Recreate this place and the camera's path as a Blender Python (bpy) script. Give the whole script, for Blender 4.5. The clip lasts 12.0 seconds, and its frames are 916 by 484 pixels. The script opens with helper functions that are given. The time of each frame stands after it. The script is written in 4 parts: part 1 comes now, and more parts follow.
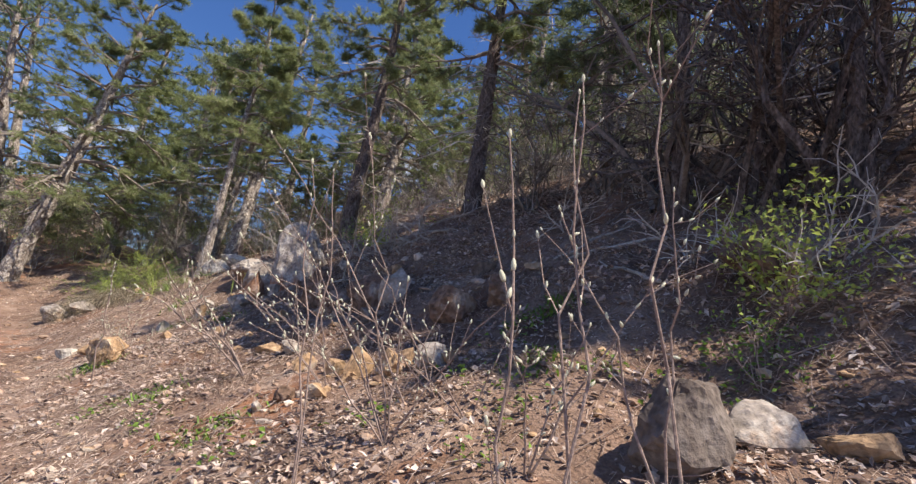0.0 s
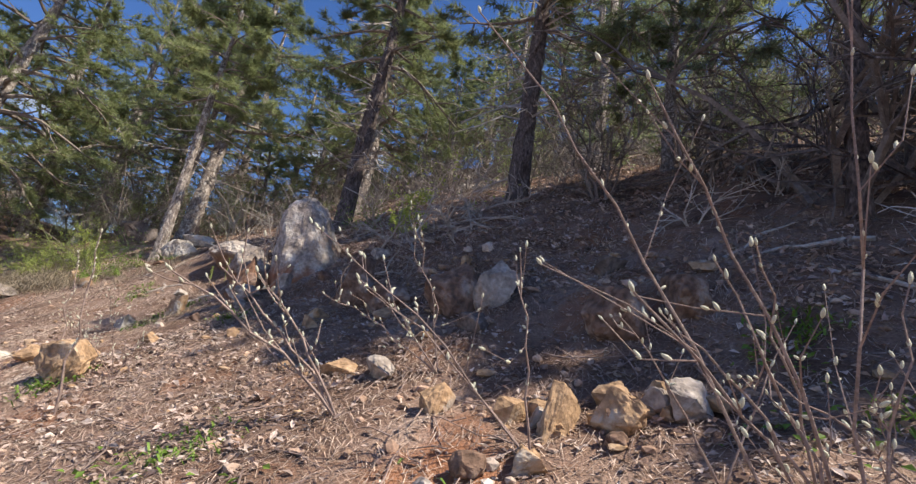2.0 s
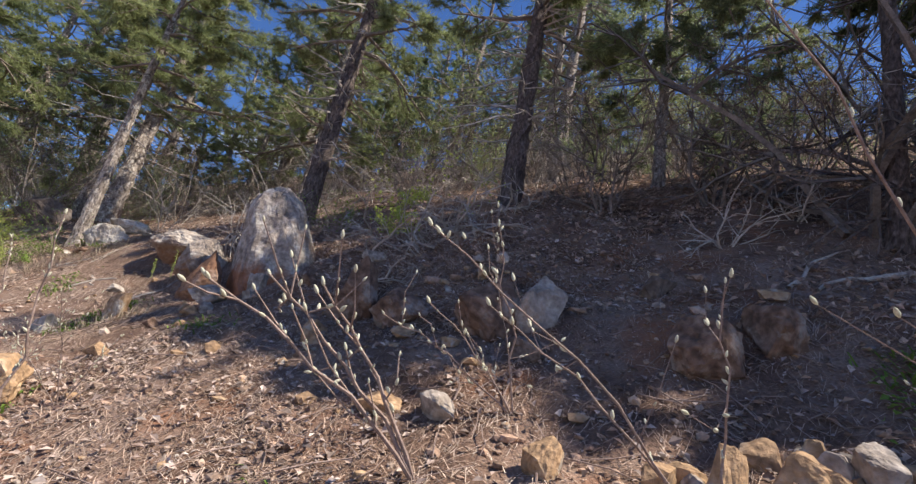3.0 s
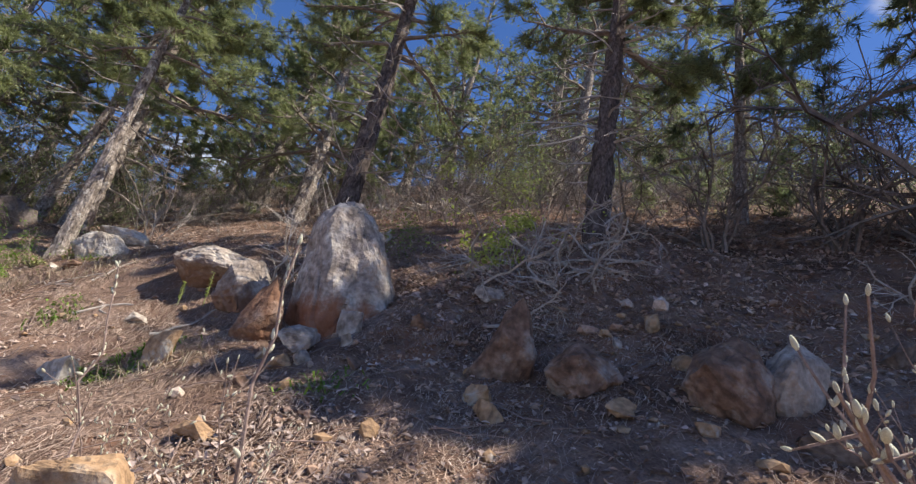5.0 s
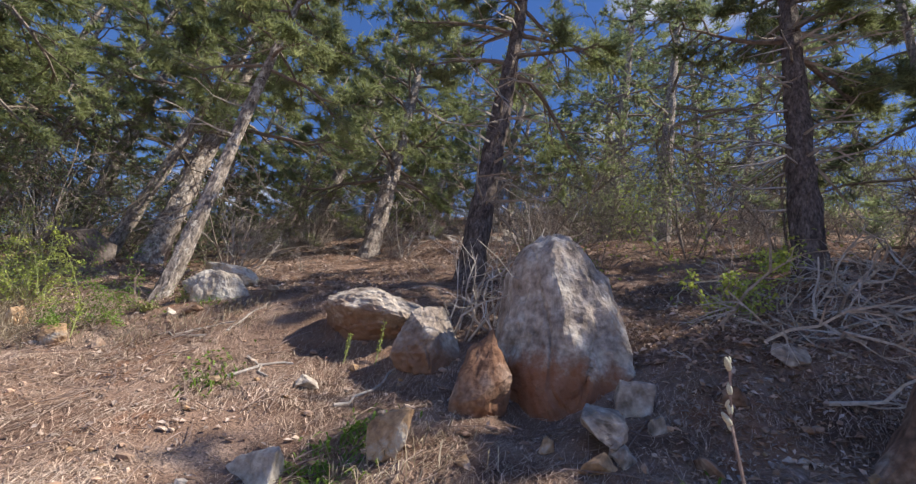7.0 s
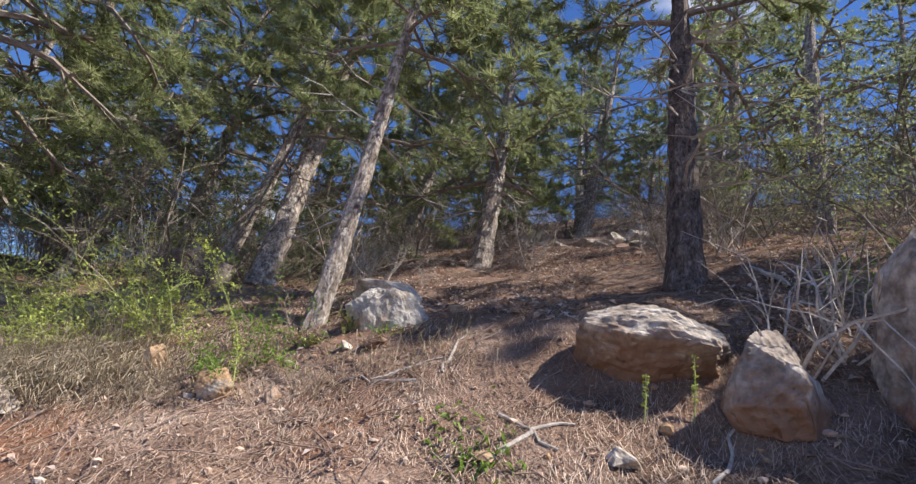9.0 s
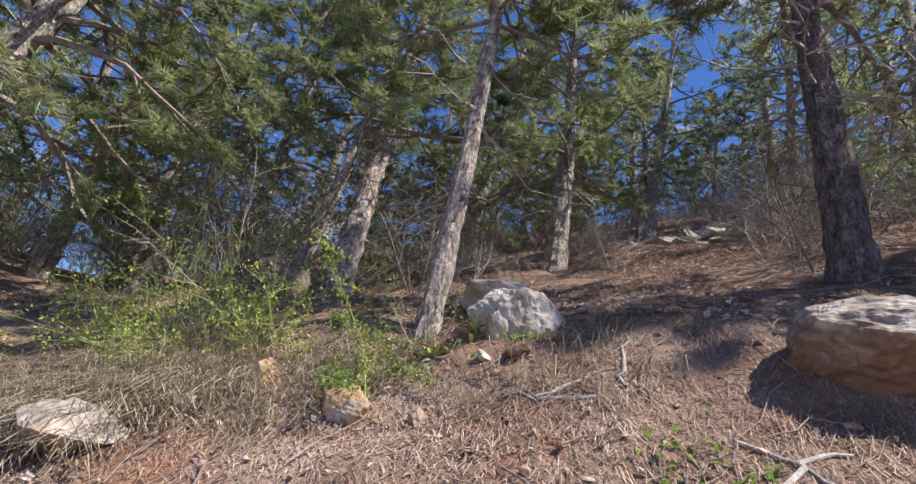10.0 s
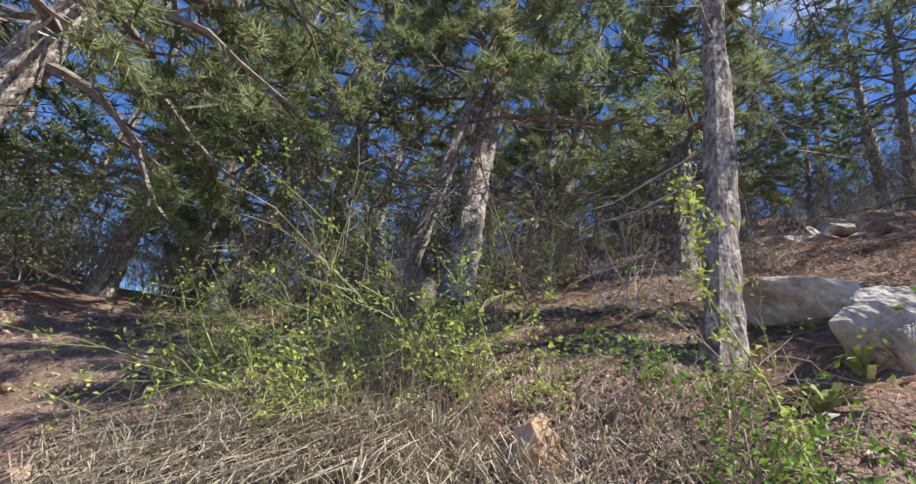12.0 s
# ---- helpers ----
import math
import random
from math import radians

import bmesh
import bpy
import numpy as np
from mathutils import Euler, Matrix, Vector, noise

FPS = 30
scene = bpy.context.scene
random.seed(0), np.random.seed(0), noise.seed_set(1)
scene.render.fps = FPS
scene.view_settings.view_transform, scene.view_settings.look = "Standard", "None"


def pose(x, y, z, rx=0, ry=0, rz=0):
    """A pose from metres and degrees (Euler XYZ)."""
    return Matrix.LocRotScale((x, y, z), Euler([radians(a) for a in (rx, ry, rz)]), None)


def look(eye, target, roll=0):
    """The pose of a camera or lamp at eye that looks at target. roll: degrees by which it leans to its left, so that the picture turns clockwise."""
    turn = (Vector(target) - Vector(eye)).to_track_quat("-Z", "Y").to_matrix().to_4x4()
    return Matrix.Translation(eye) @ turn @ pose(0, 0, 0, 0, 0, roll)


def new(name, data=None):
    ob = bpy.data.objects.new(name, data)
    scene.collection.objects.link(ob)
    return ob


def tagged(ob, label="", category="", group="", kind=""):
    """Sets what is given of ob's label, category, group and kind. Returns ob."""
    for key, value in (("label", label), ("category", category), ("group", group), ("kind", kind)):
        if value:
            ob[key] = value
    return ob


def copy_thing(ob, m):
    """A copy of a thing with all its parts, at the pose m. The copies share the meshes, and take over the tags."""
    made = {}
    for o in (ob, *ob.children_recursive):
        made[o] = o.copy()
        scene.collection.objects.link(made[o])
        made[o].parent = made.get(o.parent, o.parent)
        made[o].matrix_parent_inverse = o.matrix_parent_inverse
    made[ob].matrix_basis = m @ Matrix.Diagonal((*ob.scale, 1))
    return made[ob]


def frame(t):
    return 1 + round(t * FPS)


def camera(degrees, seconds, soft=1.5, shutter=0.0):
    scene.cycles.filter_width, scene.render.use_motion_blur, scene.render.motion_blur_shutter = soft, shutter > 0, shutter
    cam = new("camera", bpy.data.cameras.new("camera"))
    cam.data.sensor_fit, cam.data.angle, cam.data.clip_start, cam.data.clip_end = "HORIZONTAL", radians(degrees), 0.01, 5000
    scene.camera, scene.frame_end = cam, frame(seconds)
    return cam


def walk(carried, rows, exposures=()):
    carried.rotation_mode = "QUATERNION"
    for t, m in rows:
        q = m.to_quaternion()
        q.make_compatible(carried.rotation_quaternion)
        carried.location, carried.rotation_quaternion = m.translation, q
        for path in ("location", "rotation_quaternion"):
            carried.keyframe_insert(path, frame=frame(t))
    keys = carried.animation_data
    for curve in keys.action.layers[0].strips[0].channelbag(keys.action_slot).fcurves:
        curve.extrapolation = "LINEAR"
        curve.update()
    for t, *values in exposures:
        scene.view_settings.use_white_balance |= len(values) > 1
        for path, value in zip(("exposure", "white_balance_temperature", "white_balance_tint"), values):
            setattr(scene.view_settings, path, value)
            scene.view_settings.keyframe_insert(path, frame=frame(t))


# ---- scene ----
cam = camera(83.5, 12.0, 1.35)
METRES, EYE, TILT, LEAN, TURN = 13.0, 1.25, 12.0, -6.4, 0.0
ROWS = [
    (0.0, 0.0, 0.0, 0.0, -0.0, 0.0, 0.0),
    (0.5, -0.0287, 0.0245, -0.002, -0.66, -0.1, -0.45),
    (1.0, -0.0632, 0.0532, -0.0036, -1.66, -0.1, -0.99),
    (1.5, -0.0933, 0.0907, -0.0083, -3.34, -0.03, -1.63),
    (2.0, -0.1246, 0.1222, -0.0131, -7.13, 0.06, -3.13),
    (2.5, -0.1556, 0.1503, -0.0126, -11.51, 0.4, -5.02),
    (3.0, -0.185, 0.1836, -0.0149, -15.52, 1.03, -6.58),
    (5.0, -0.2893, 0.297, -0.0201, -21.5, 4.04, -9.05),
    (5.5, -0.316, 0.3307, -0.0213, -21.86, 5.03, -9.34),
    (6.0, -0.343, 0.3651, -0.024, -22.14, 6.69, -9.52),
    (6.5, -0.3711, 0.3928, -0.0254, -21.61, 6.83, -9.29),
    (7.0, -0.3982, 0.425, -0.0306, -20.34, 7.34, -9.0),
    (7.5, -0.4191, 0.4628, -0.0336, -18.07, 7.26, -8.32),
    (9.5, -0.5079, 0.6027, -0.0447, -13.02, 8.09, -6.49),
    (10.0, -0.5312, 0.6329, -0.0514, -10.46, 8.34, -5.71),
    (10.5, -0.5535, 0.6702, -0.0516, -8.23, 8.22, -4.95),
    (11.0, -0.5764, 0.7049, -0.0517, -7.47, 8.69, -4.88),
    (11.5, -0.5997, 0.7383, -0.0572, -7.53, 9.3, -4.96),
    (12.0, -0.6245, 0.7701, -0.0597, -7.15, 9.71, -4.67),
]
walk(cam, [(t, pose(0, 0, EYE, TILT, LEAN, TURN) @ pose(METRES * x, METRES * y, METRES * z, 90 + pitch, roll, yaw)) for t, x, y, z, yaw, pitch, roll in ROWS],
     [(0.0, 0.75, 7000, 8), (5.5, 0.72, 7000, 8), (9.5, 0.85, 6750, 8), (12.0, 0.92, 6450, 5)])

# ---- world, sun ----
SUN_AZ, SUN_EL = 117.0, 56.0  # degrees from +y towards +x, and above the horizon
world = bpy.data.worlds.new("sky")
scene.world = world
world.use_nodes = True
wn = world.node_tree.nodes
wn.clear()
sky = wn.new("ShaderNodeTexSky")
sky.sky_type = "NISHITA"
sky.sun_disc = False
sky.sun_elevation = radians(SUN_EL)
sky.sun_rotation = radians(SUN_AZ)
sky.altitude = 1500.0
sky.dust_density = 0.3
sky.ozone_density = 4.0
bg = wn.new("ShaderNodeBackground")
bg.inputs["Strength"].default_value = 0.088
# a few soft white clouds, as seen between the crowns
w_co = wn.new("ShaderNodeTexCoord")
w_map = wn.new("ShaderNodeMapping")
w_map.inputs["Scale"].default_value = (1.0, 1.0, 2.6)
w_noise = wn.new("ShaderNodeTexNoise")
w_noise.inputs["Scale"].default_value = 3.2
w_noise.inputs["Detail"].default_value = 8.0
w_ramp = wn.new("ShaderNodeValToRGB")
w_ramp.color_ramp.elements[0].position = 0.58
w_ramp.color_ramp.elements[1].position = 0.74
w_mix = wn.new("ShaderNodeMix")
w_mix.data_type = "RGBA"
w_mix.inputs["B"].default_value = (7.5, 7.7, 8.2, 1)
w_out = wn.new("ShaderNodeOutputWorld")
wl = world.node_tree.links
wl.new(w_co.outputs["Generated"], w_map.inputs["Vector"])
wl.new(w_map.outputs["Vector"], w_noise.inputs["Vector"])
wl.new(w_noise.outputs["Fac"], w_ramp.inputs["Fac"])
wl.new(w_ramp.outputs["Color"], w_mix.inputs["Factor"])
w_sat = wn.new("ShaderNodeHueSaturation")
w_sat.inputs["Saturation"].default_value = 1.2
w_sat.inputs["Hue"].default_value = 0.512
w_sat.inputs["Value"].default_value = 1.25
wl.new(sky.outputs["Color"], w_sat.inputs["Color"])
wl.new(w_sat.outputs["Color"], w_mix.inputs["A"])
wl.new(w_mix.outputs["Result"], bg.inputs["Color"])
wl.new(bg.outputs["Background"], w_out.inputs["Surface"])

sun_data = bpy.data.lights.new("sun", "SUN")
sun_data.energy = 5.0
sun_data.angle = radians(0.53)
sun_data.color = (1.0, 0.92, 0.82)
sun = new("sun", sun_data)
sun.matrix_world = look((0, 0, 0), (-math.sin(radians(SUN_AZ)) * math.cos(radians(SUN_EL)),
                                    -math.cos(radians(SUN_AZ)) * math.cos(radians(SUN_EL)), -math.sin(radians(SUN_EL))))
sun.location = (20, 20, 40)

# ---- materials ----
def material(name, colours, scale=8.0, rough=0.9, bump=0.3, bump_scale=40.0, island=0.0, stretch=(1, 1, 1),
             fine=None, transl=0.0, coords="Object", spec=0.3, spots=None, foot=None):
    """Noise between several colours at one scale, a second finer noise for value, a bump; island: colour shift per loose piece."""
    m = bpy.data.materials.new(name)
    m.use_nodes = True
    nt = m.node_tree
    n, l = nt.nodes, nt.links
    bsdf = n["Principled BSDF"]
    bsdf.inputs["Roughness"].default_value = rough
    bsdf.inputs["Specular IOR Level"].default_value = spec
    co = n.new("ShaderNodeTexCoord")
    mp = n.new("ShaderNodeMapping")
    mp.inputs["Scale"].default_value = stretch
    l.new(co.outputs[coords], mp.inputs["Vector"])
    tex = n.new("ShaderNodeTexNoise")
    tex.inputs["Scale"].default_value = scale
    tex.inputs["Detail"].default_value = 6.0
    tex.inputs["Roughness"].default_value = 0.65
    l.new(mp.outputs["Vector"], tex.inputs["Vector"])
    ramp = n.new("ShaderNodeValToRGB")
    els = ramp.color_ramp.elements
    k = len(colours)
    while len(els) < k:
        els.new(0.5)
    for i, c in enumerate(colours):
        els[i].position = 0.32 + 0.36 * i / max(1, k - 1)
        els[i].color = (*c, 1)
    l.new(tex.outputs["Fac"], ramp.inputs["Fac"])
    out = ramp.outputs["Color"]
    t2 = n.new("ShaderNodeTexNoise")
    t2.inputs["Scale"].default_value = bump_scale
    t2.inputs["Detail"].default_value = 5.0
    l.new(mp.outputs["Vector"], t2.inputs["Vector"])
    hsv = n.new("ShaderNodeHueSaturation")
    rng = n.new("ShaderNodeMapRange")
    rng.inputs["From Min"].default_value, rng.inputs["From Max"].default_value = 0.3, 0.7
    f = 0.25 if fine is None else fine
    rng.inputs["To Min"].default_value, rng.inputs["To Max"].default_value = 1 - f, 1 + f
    l.new(t2.outputs["Fac"], rng.inputs["Value"])
    val = rng.outputs["Result"]
    if island:
        geo = n.new("ShaderNodeNewGeometry")
        r2 = n.new("ShaderNodeMapRange")
        r2.inputs["To Min"].default_value, r2.inputs["To Max"].default_value = 1 - island, 1 + island
        l.new(geo.outputs["Random Per Island"], r2.inputs["Value"])
        mul = n.new("ShaderNodeMath")
        mul.operation = "MULTIPLY"
        l.new(val, mul.inputs[0])
        l.new(r2.outputs["Result"], mul.inputs[1])
        val = mul.outputs["Value"]
    l.new(val, hsv.inputs["Value"])
    l.new(out, hsv.inputs["Color"])
    out = hsv.outputs["Color"]
    if spots:
        colour, sc, lo, hi = spots
        vt = n.new("ShaderNodeTexNoise")
        vt.inputs["Scale"].default_value = sc
        vt.inputs["Detail"].default_value = 7.0
        vt.inputs["Roughness"].default_value = 0.7
        l.new(co.outputs[coords], vt.inputs["Vector"])
        vr = n.new("ShaderNodeMapRange")
        vr.inputs["From Min"].default_value, vr.inputs["From Max"].default_value = lo, hi
        l.new(vt.outputs["Fac"], vr.inputs["Value"])
        mx = n.new("ShaderNodeMix")
        mx.data_type = "RGBA"
        mx.inputs["B"].default_value = (*colour, 1)
        l.new(vr.outputs["Result"], mx.inputs["Factor"])
        l.new(out, mx.inputs["A"])
        out = mx.outputs["Result"]
    if foot:  # clay clinging to the lower part of a stone, with a ragged upper edge; M_FLAT also paints shade with it
        colour, z0, z1 = foot
        sep = n.new("ShaderNodeSeparateXYZ")
        l.new(co.outputs["Object"], sep.inputs["Vector"])
        add = n.new("ShaderNodeMath")
        add.operation = "MULTIPLY_ADD"
        add.inputs[1].default_value = 0.5
        l.new(tex.outputs["Fac"], add.inputs[0])
        l.new(sep.outputs["Z"], add.inputs[2])
        fr = n.new("ShaderNodeMapRange")
        fr.inputs["From Min"].default_value, fr.inputs["From Max"].default_value = z0 + 0.25, z1 + 0.25
        fr.inputs["To Min"].default_value, fr.inputs["To Max"].default_value = 0.85, 0.0
        l.new(add.outputs["Value"], fr.inputs["Value"])
        fm = n.new("ShaderNodeMix")
        fm.data_type = "RGBA"
        fm.inputs["B"].default_value = (*colour, 1)
        l.new(fr.outputs["Result"], fm.inputs["Factor"])
        l.new(out, fm.inputs["A"])
        out = fm.outputs["Result"]
    l.new(out, bsdf.inputs["Base Color"])
    if bump:
        bp = n.new("ShaderNodeBump")
        bp.inputs["Strength"].default_value = bump
        bp.inputs["Distance"].default_value = 0.02
        l.new(t2.outputs["Fac"], bp.inputs["Height"])
        l.new(bp.outputs["Normal"], bsdf.inputs["Normal"])
    if transl:
        tr = n.new("ShaderNodeBsdfTranslucent")
        l.new(out, tr.inputs["Color"])
        ms = n.new("ShaderNodeMixShader")
        ms.inputs["Fac"].default_value = transl
        l.new(bsdf.outputs["BSDF"], ms.inputs[1])
        l.new(tr.outputs["BSDF"], ms.inputs[2])
        l.new(ms.outputs["Shader"], n["Material Output"].inputs["Surface"])
    return m


M_SOIL = material("soil", [(0.076, 0.045, 0.035), (0.148, 0.092, 0.069), (0.226, 0.15, 0.117), (0.30, 0.222, 0.184)], 1.3, 0.95, 0.9, 55.0, fine=0.35,
                  spots=((0.27, 0.125, 0.07), 0.7, 0.55, 0.68))
M_BARK = material("pine_bark", [(0.08, 0.062, 0.056), (0.23, 0.195, 0.175), (0.38, 0.34, 0.315)], 16.0, 0.95, 1.0, 42.0, stretch=(1, 1, 0.45), fine=0.6,
                  spots=((0.50, 0.47, 0.44), 9.0, 0.55, 0.62))
# M_BARK at about half brightness: shade on trunks and stems put into colour
M_SHADEDBARK = material("shaded_pine_bark", [(0.04, 0.031, 0.03), (0.105, 0.083, 0.077), (0.18, 0.15, 0.14)], 16.0, 0.95, 1.0, 42.0, stretch=(1, 1, 0.45), fine=0.6)
M_LIMB = material("limb_bark", [(0.13, 0.105, 0.09), (0.27, 0.235, 0.21)], 9.0, 0.95, 0.4, 40.0)
M_DEAD = material("dead_wood", [(0.26, 0.23, 0.21), (0.48, 0.44, 0.41)], 6.0, 0.9, 0.3, 50.0, island=0.3)
M_TWIG = material("twig_bark", [(0.17, 0.12, 0.105), (0.33, 0.25, 0.22)], 12.0, 0.8, 0.3, 90.0, island=0.2)
M_DARKTWIG = material("dark_twig", [(0.10, 0.082, 0.072), (0.24, 0.205, 0.185)], 9.0, 0.9, 0.3, 60.0, island=0.3)
M_NEEDLE = material("pine_needles", [(0.14, 0.175, 0.078), (0.235, 0.28, 0.13), (0.34, 0.37, 0.19)], 0.8, 0.5, 0, island=0.4, transl=0.52, spec=0.4)
M_NEEDLE2 = material("blue_green_needles", [(0.115, 0.155, 0.082), (0.19, 0.24, 0.13), (0.28, 0.325, 0.18)], 0.8, 0.5, 0, island=0.4, transl=0.52, spec=0.4)
M_LITTER = material("needle_litter", [(0.215, 0.142, 0.108), (0.39, 0.29, 0.232), (0.57, 0.47, 0.40)], 1.2, 0.8, 0, island=0.45)
M_DEADLEAF = material("dead_leaf", [(0.21, 0.145, 0.12), (0.38, 0.295, 0.26), (0.55, 0.48, 0.445)], 3.0, 0.7, 0, island=0.45, transl=0.15)
M_LEAF = material("fresh_leaf", [(0.11, 0.20, 0.035), (0.20, 0.31, 0.06)], 3.0, 0.5, 0, island=0.3, transl=0.4)
M_YLEAF = material("yellow_green_leaf", [(0.26, 0.33, 0.07), (0.46, 0.52, 0.15)], 3.0, 0.6, 0, island=0.3, transl=0.4)
M_BUD = material("pale_bud", [(0.42, 0.41, 0.31), (0.62, 0.61, 0.51)], 20.0, 0.6, 0.2, island=0.15, transl=0.2)
M_GRASS = material("dry_grass", [(0.23, 0.185, 0.13), (0.47, 0.41, 0.32)], 3.0, 0.8, 0, island=0.35, transl=0.2)
M_BROOM = material("broom_stems", [(0.20, 0.24, 0.08), (0.38, 0.40, 0.18)], 3.0, 0.7, 0, island=0.3, transl=0.1)
M_ROCK = material("grey_rock", [(0.15, 0.12, 0.10), (0.32, 0.275, 0.245), (0.47, 0.43, 0.395)], 5.0, 0.92, 0.8, 24.0, fine=0.3,
                  spots=((0.31, 0.195, 0.13), 1.7, 0.56, 0.68))
M_BOULDER = material("lichened_boulder", [(0.15, 0.12, 0.10), (0.34, 0.29, 0.26), (0.52, 0.48, 0.44)], 5.0, 0.92, 0.9, 22.0, fine=0.35,
                     spots=((0.30, 0.19, 0.125), 1.7, 0.54, 0.66), foot=((0.27, 0.105, 0.05), -0.34, -0.2))
M_WHITE = material("whitish_boulder", [(0.24, 0.20, 0.17), (0.38, 0.345, 0.31), (0.50, 0.47, 0.44)], 4.0, 0.92, 0.8, 24.0, fine=0.25, foot=((0.36, 0.23, 0.15), -0.2, 0.1))
# Brown foot mixes earth with the undercut's shade, put into the colour
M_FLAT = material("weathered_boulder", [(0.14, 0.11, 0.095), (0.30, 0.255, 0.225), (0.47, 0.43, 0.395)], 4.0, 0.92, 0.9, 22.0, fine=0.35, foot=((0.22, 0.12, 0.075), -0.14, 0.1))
M_ORANGE = material("orange_rock", [(0.20, 0.13, 0.085), (0.36, 0.235, 0.14), (0.45, 0.35, 0.26)], 4.0, 0.92, 0.8, 26.0, fine=0.3,
                    spots=((0.42, 0.40, 0.37), 2.5, 0.56, 0.64))
M_PALE = material("pale_rock", [(0.27, 0.22, 0.185), (0.44, 0.395, 0.35), (0.56, 0.525, 0.48)], 3.5, 0.92, 0.8, 24.0, fine=0.25,
                  spots=((0.38, 0.25, 0.17), 1.4, 0.58, 0.70))
# Dark brown rock, deepened to hold the shade on the boulder at (1.02, 2.38)
M_DARKROCK = material("dark_rock", [(0.07, 0.053, 0.046), (0.135, 0.107, 0.094), (0.20, 0.17, 0.155)], 3.0, 0.92, 0.8, 26.0, fine=0.3)
M_RUST = material("rusty_rock", [(0.13, 0.068, 0.045), (0.225, 0.12, 0.075), (0.34, 0.245, 0.19)], 3.0, 0.95, 0.8, 26.0, fine=0.3)
M_EARTH = material("brown_earth_rock", [(0.10, 0.062, 0.046), (0.19, 0.12, 0.087), (0.31, 0.235, 0.19)], 4.5, 0.95, 1.0, 20.0, fine=0.4,
                   spots=((0.33, 0.29, 0.26), 3.2, 0.56, 0.66))

# ---- mesh helpers ----
RNG = np.random.default_rng(7)


def nrm(v):
    return v / np.maximum(np.linalg.norm(v, axis=-1, keepdims=True), 1e-9)


class Geo:
    """Collects vertices and faces, then makes one mesh."""

    def __init__(self):
        self.v, self.f, self.n = [], [], 0

    def add(self, v, f):
        v = np.asarray(v, float)
        self.v.append(v)
        self.f.append(np.asarray(f, int) + self.n)
        self.n += len(v)

    def tube(self, pts, rad, n=5):
        pts = np.asarray(pts, float)
        rad = np.asarray(rad, float)
        k = len(pts)
        d = nrm(np.gradient(pts, axis=0))
        ref = np.array([0.31, 0.17, 0.93]) if abs(d[0, 2]) < 0.8 else np.array([0.95, 0.21, 0.13])
        a = nrm(np.cross(d, ref))
        b = np.cross(d, a)
        th = np.arange(n) * 2 * math.pi / n
        ring = a[:, None, :] * np.cos(th)[None, :, None] + b[:, None, :] * np.sin(th)[None, :, None]
        r = rad[:, None, None] if rad.ndim == 1 else rad[:, :, None]
        v = (pts[:, None, :] + ring * r).reshape(-1, 3)
        i = np.arange(k - 1)[:, None] * n
        j = np.arange(n)[None, :]
        j2 = (j + 1) % n
        f = np.stack([i + j, i + j2, i + n + j2, i + n + j], -1).reshape(-1, 4)
        self.add(v, f)

    def strips(self, base, tip, width):
        """Thin triangles from base to tip, in a random roll."""
        base, tip = np.asarray(base), np.asarray(tip)
        d = nrm(tip - base)
        side = nrm(np.cross(d, RNG.normal(size=d.shape))) * (width * 0.5)
        v = np.stack([base - side, base + side, tip], 1).reshape(-1, 3)
        self.add(v, np.arange(len(v)).reshape(-1, 3))

    def leaves(self, c, normal, along, length, width):
        """Folded leaf quads: a kite of four points with a raised middle."""
        c = np.asarray(c)
        nv = nrm(normal)
        al = nrm(along - nv * np.sum(along * nv, -1, keepdims=True))
        sd = np.cross(nv, al)
        L, W = np.reshape(length, (-1, 1)), np.reshape(width, (-1, 1))
        v = np.stack([c - al * L * 0.5, c + sd * W * 0.5 + nv * W * 0.25, c + al * L * 0.5, c - sd * W * 0.5 + nv * W * 0.25], 1).reshape(-1, 3)
        i = np.arange(len(c))[:, None] * 4
        self.add(v, np.concatenate([i + np.array([[0, 1, 2]]), i + np.array([[0, 2, 3]])]))

    def mesh(self, name, mat, smooth=False):
        me = bpy.data.meshes.new(name)
        if self.n:
            faces = [x for f in self.f for x in f.tolist()]
            me.from_pydata(np.concatenate(self.v).tolist(), [], faces)
            me.polygons.foreach_set("use_smooth", [smooth] * len(me.polygons))
        me.materials.append(mat)
        return me


def part(name, me, parent, label=""):
    ob = new(name, me)
    ob.parent = parent
    if label:
        ob["label"] = label
    return ob


def vnoise(x, y, seed=0):
    """Smooth value noise in the plane, -1 to 1."""
    x, y = np.asarray(x, float), np.asarray(y, float)
    xi, yi = np.floor(x), np.floor(y)
    fx, fy = x - xi, y - yi
    fx, fy = fx * fx * (3 - 2 * fx), fy * fy * (3 - 2 * fy)

    def h(a, b):
        s = np.sin(a * 127.1 + b * 311.7 + seed * 74.7) * 43758.5453
        return (s - np.floor(s)) * 2 - 1
    return (h(xi, yi) * (1 - fx) + h(xi + 1, yi) * fx) * (1 - fy) + (h(xi, yi + 1) * (1 - fx) + h(xi + 1, yi + 1) * fx) * fy


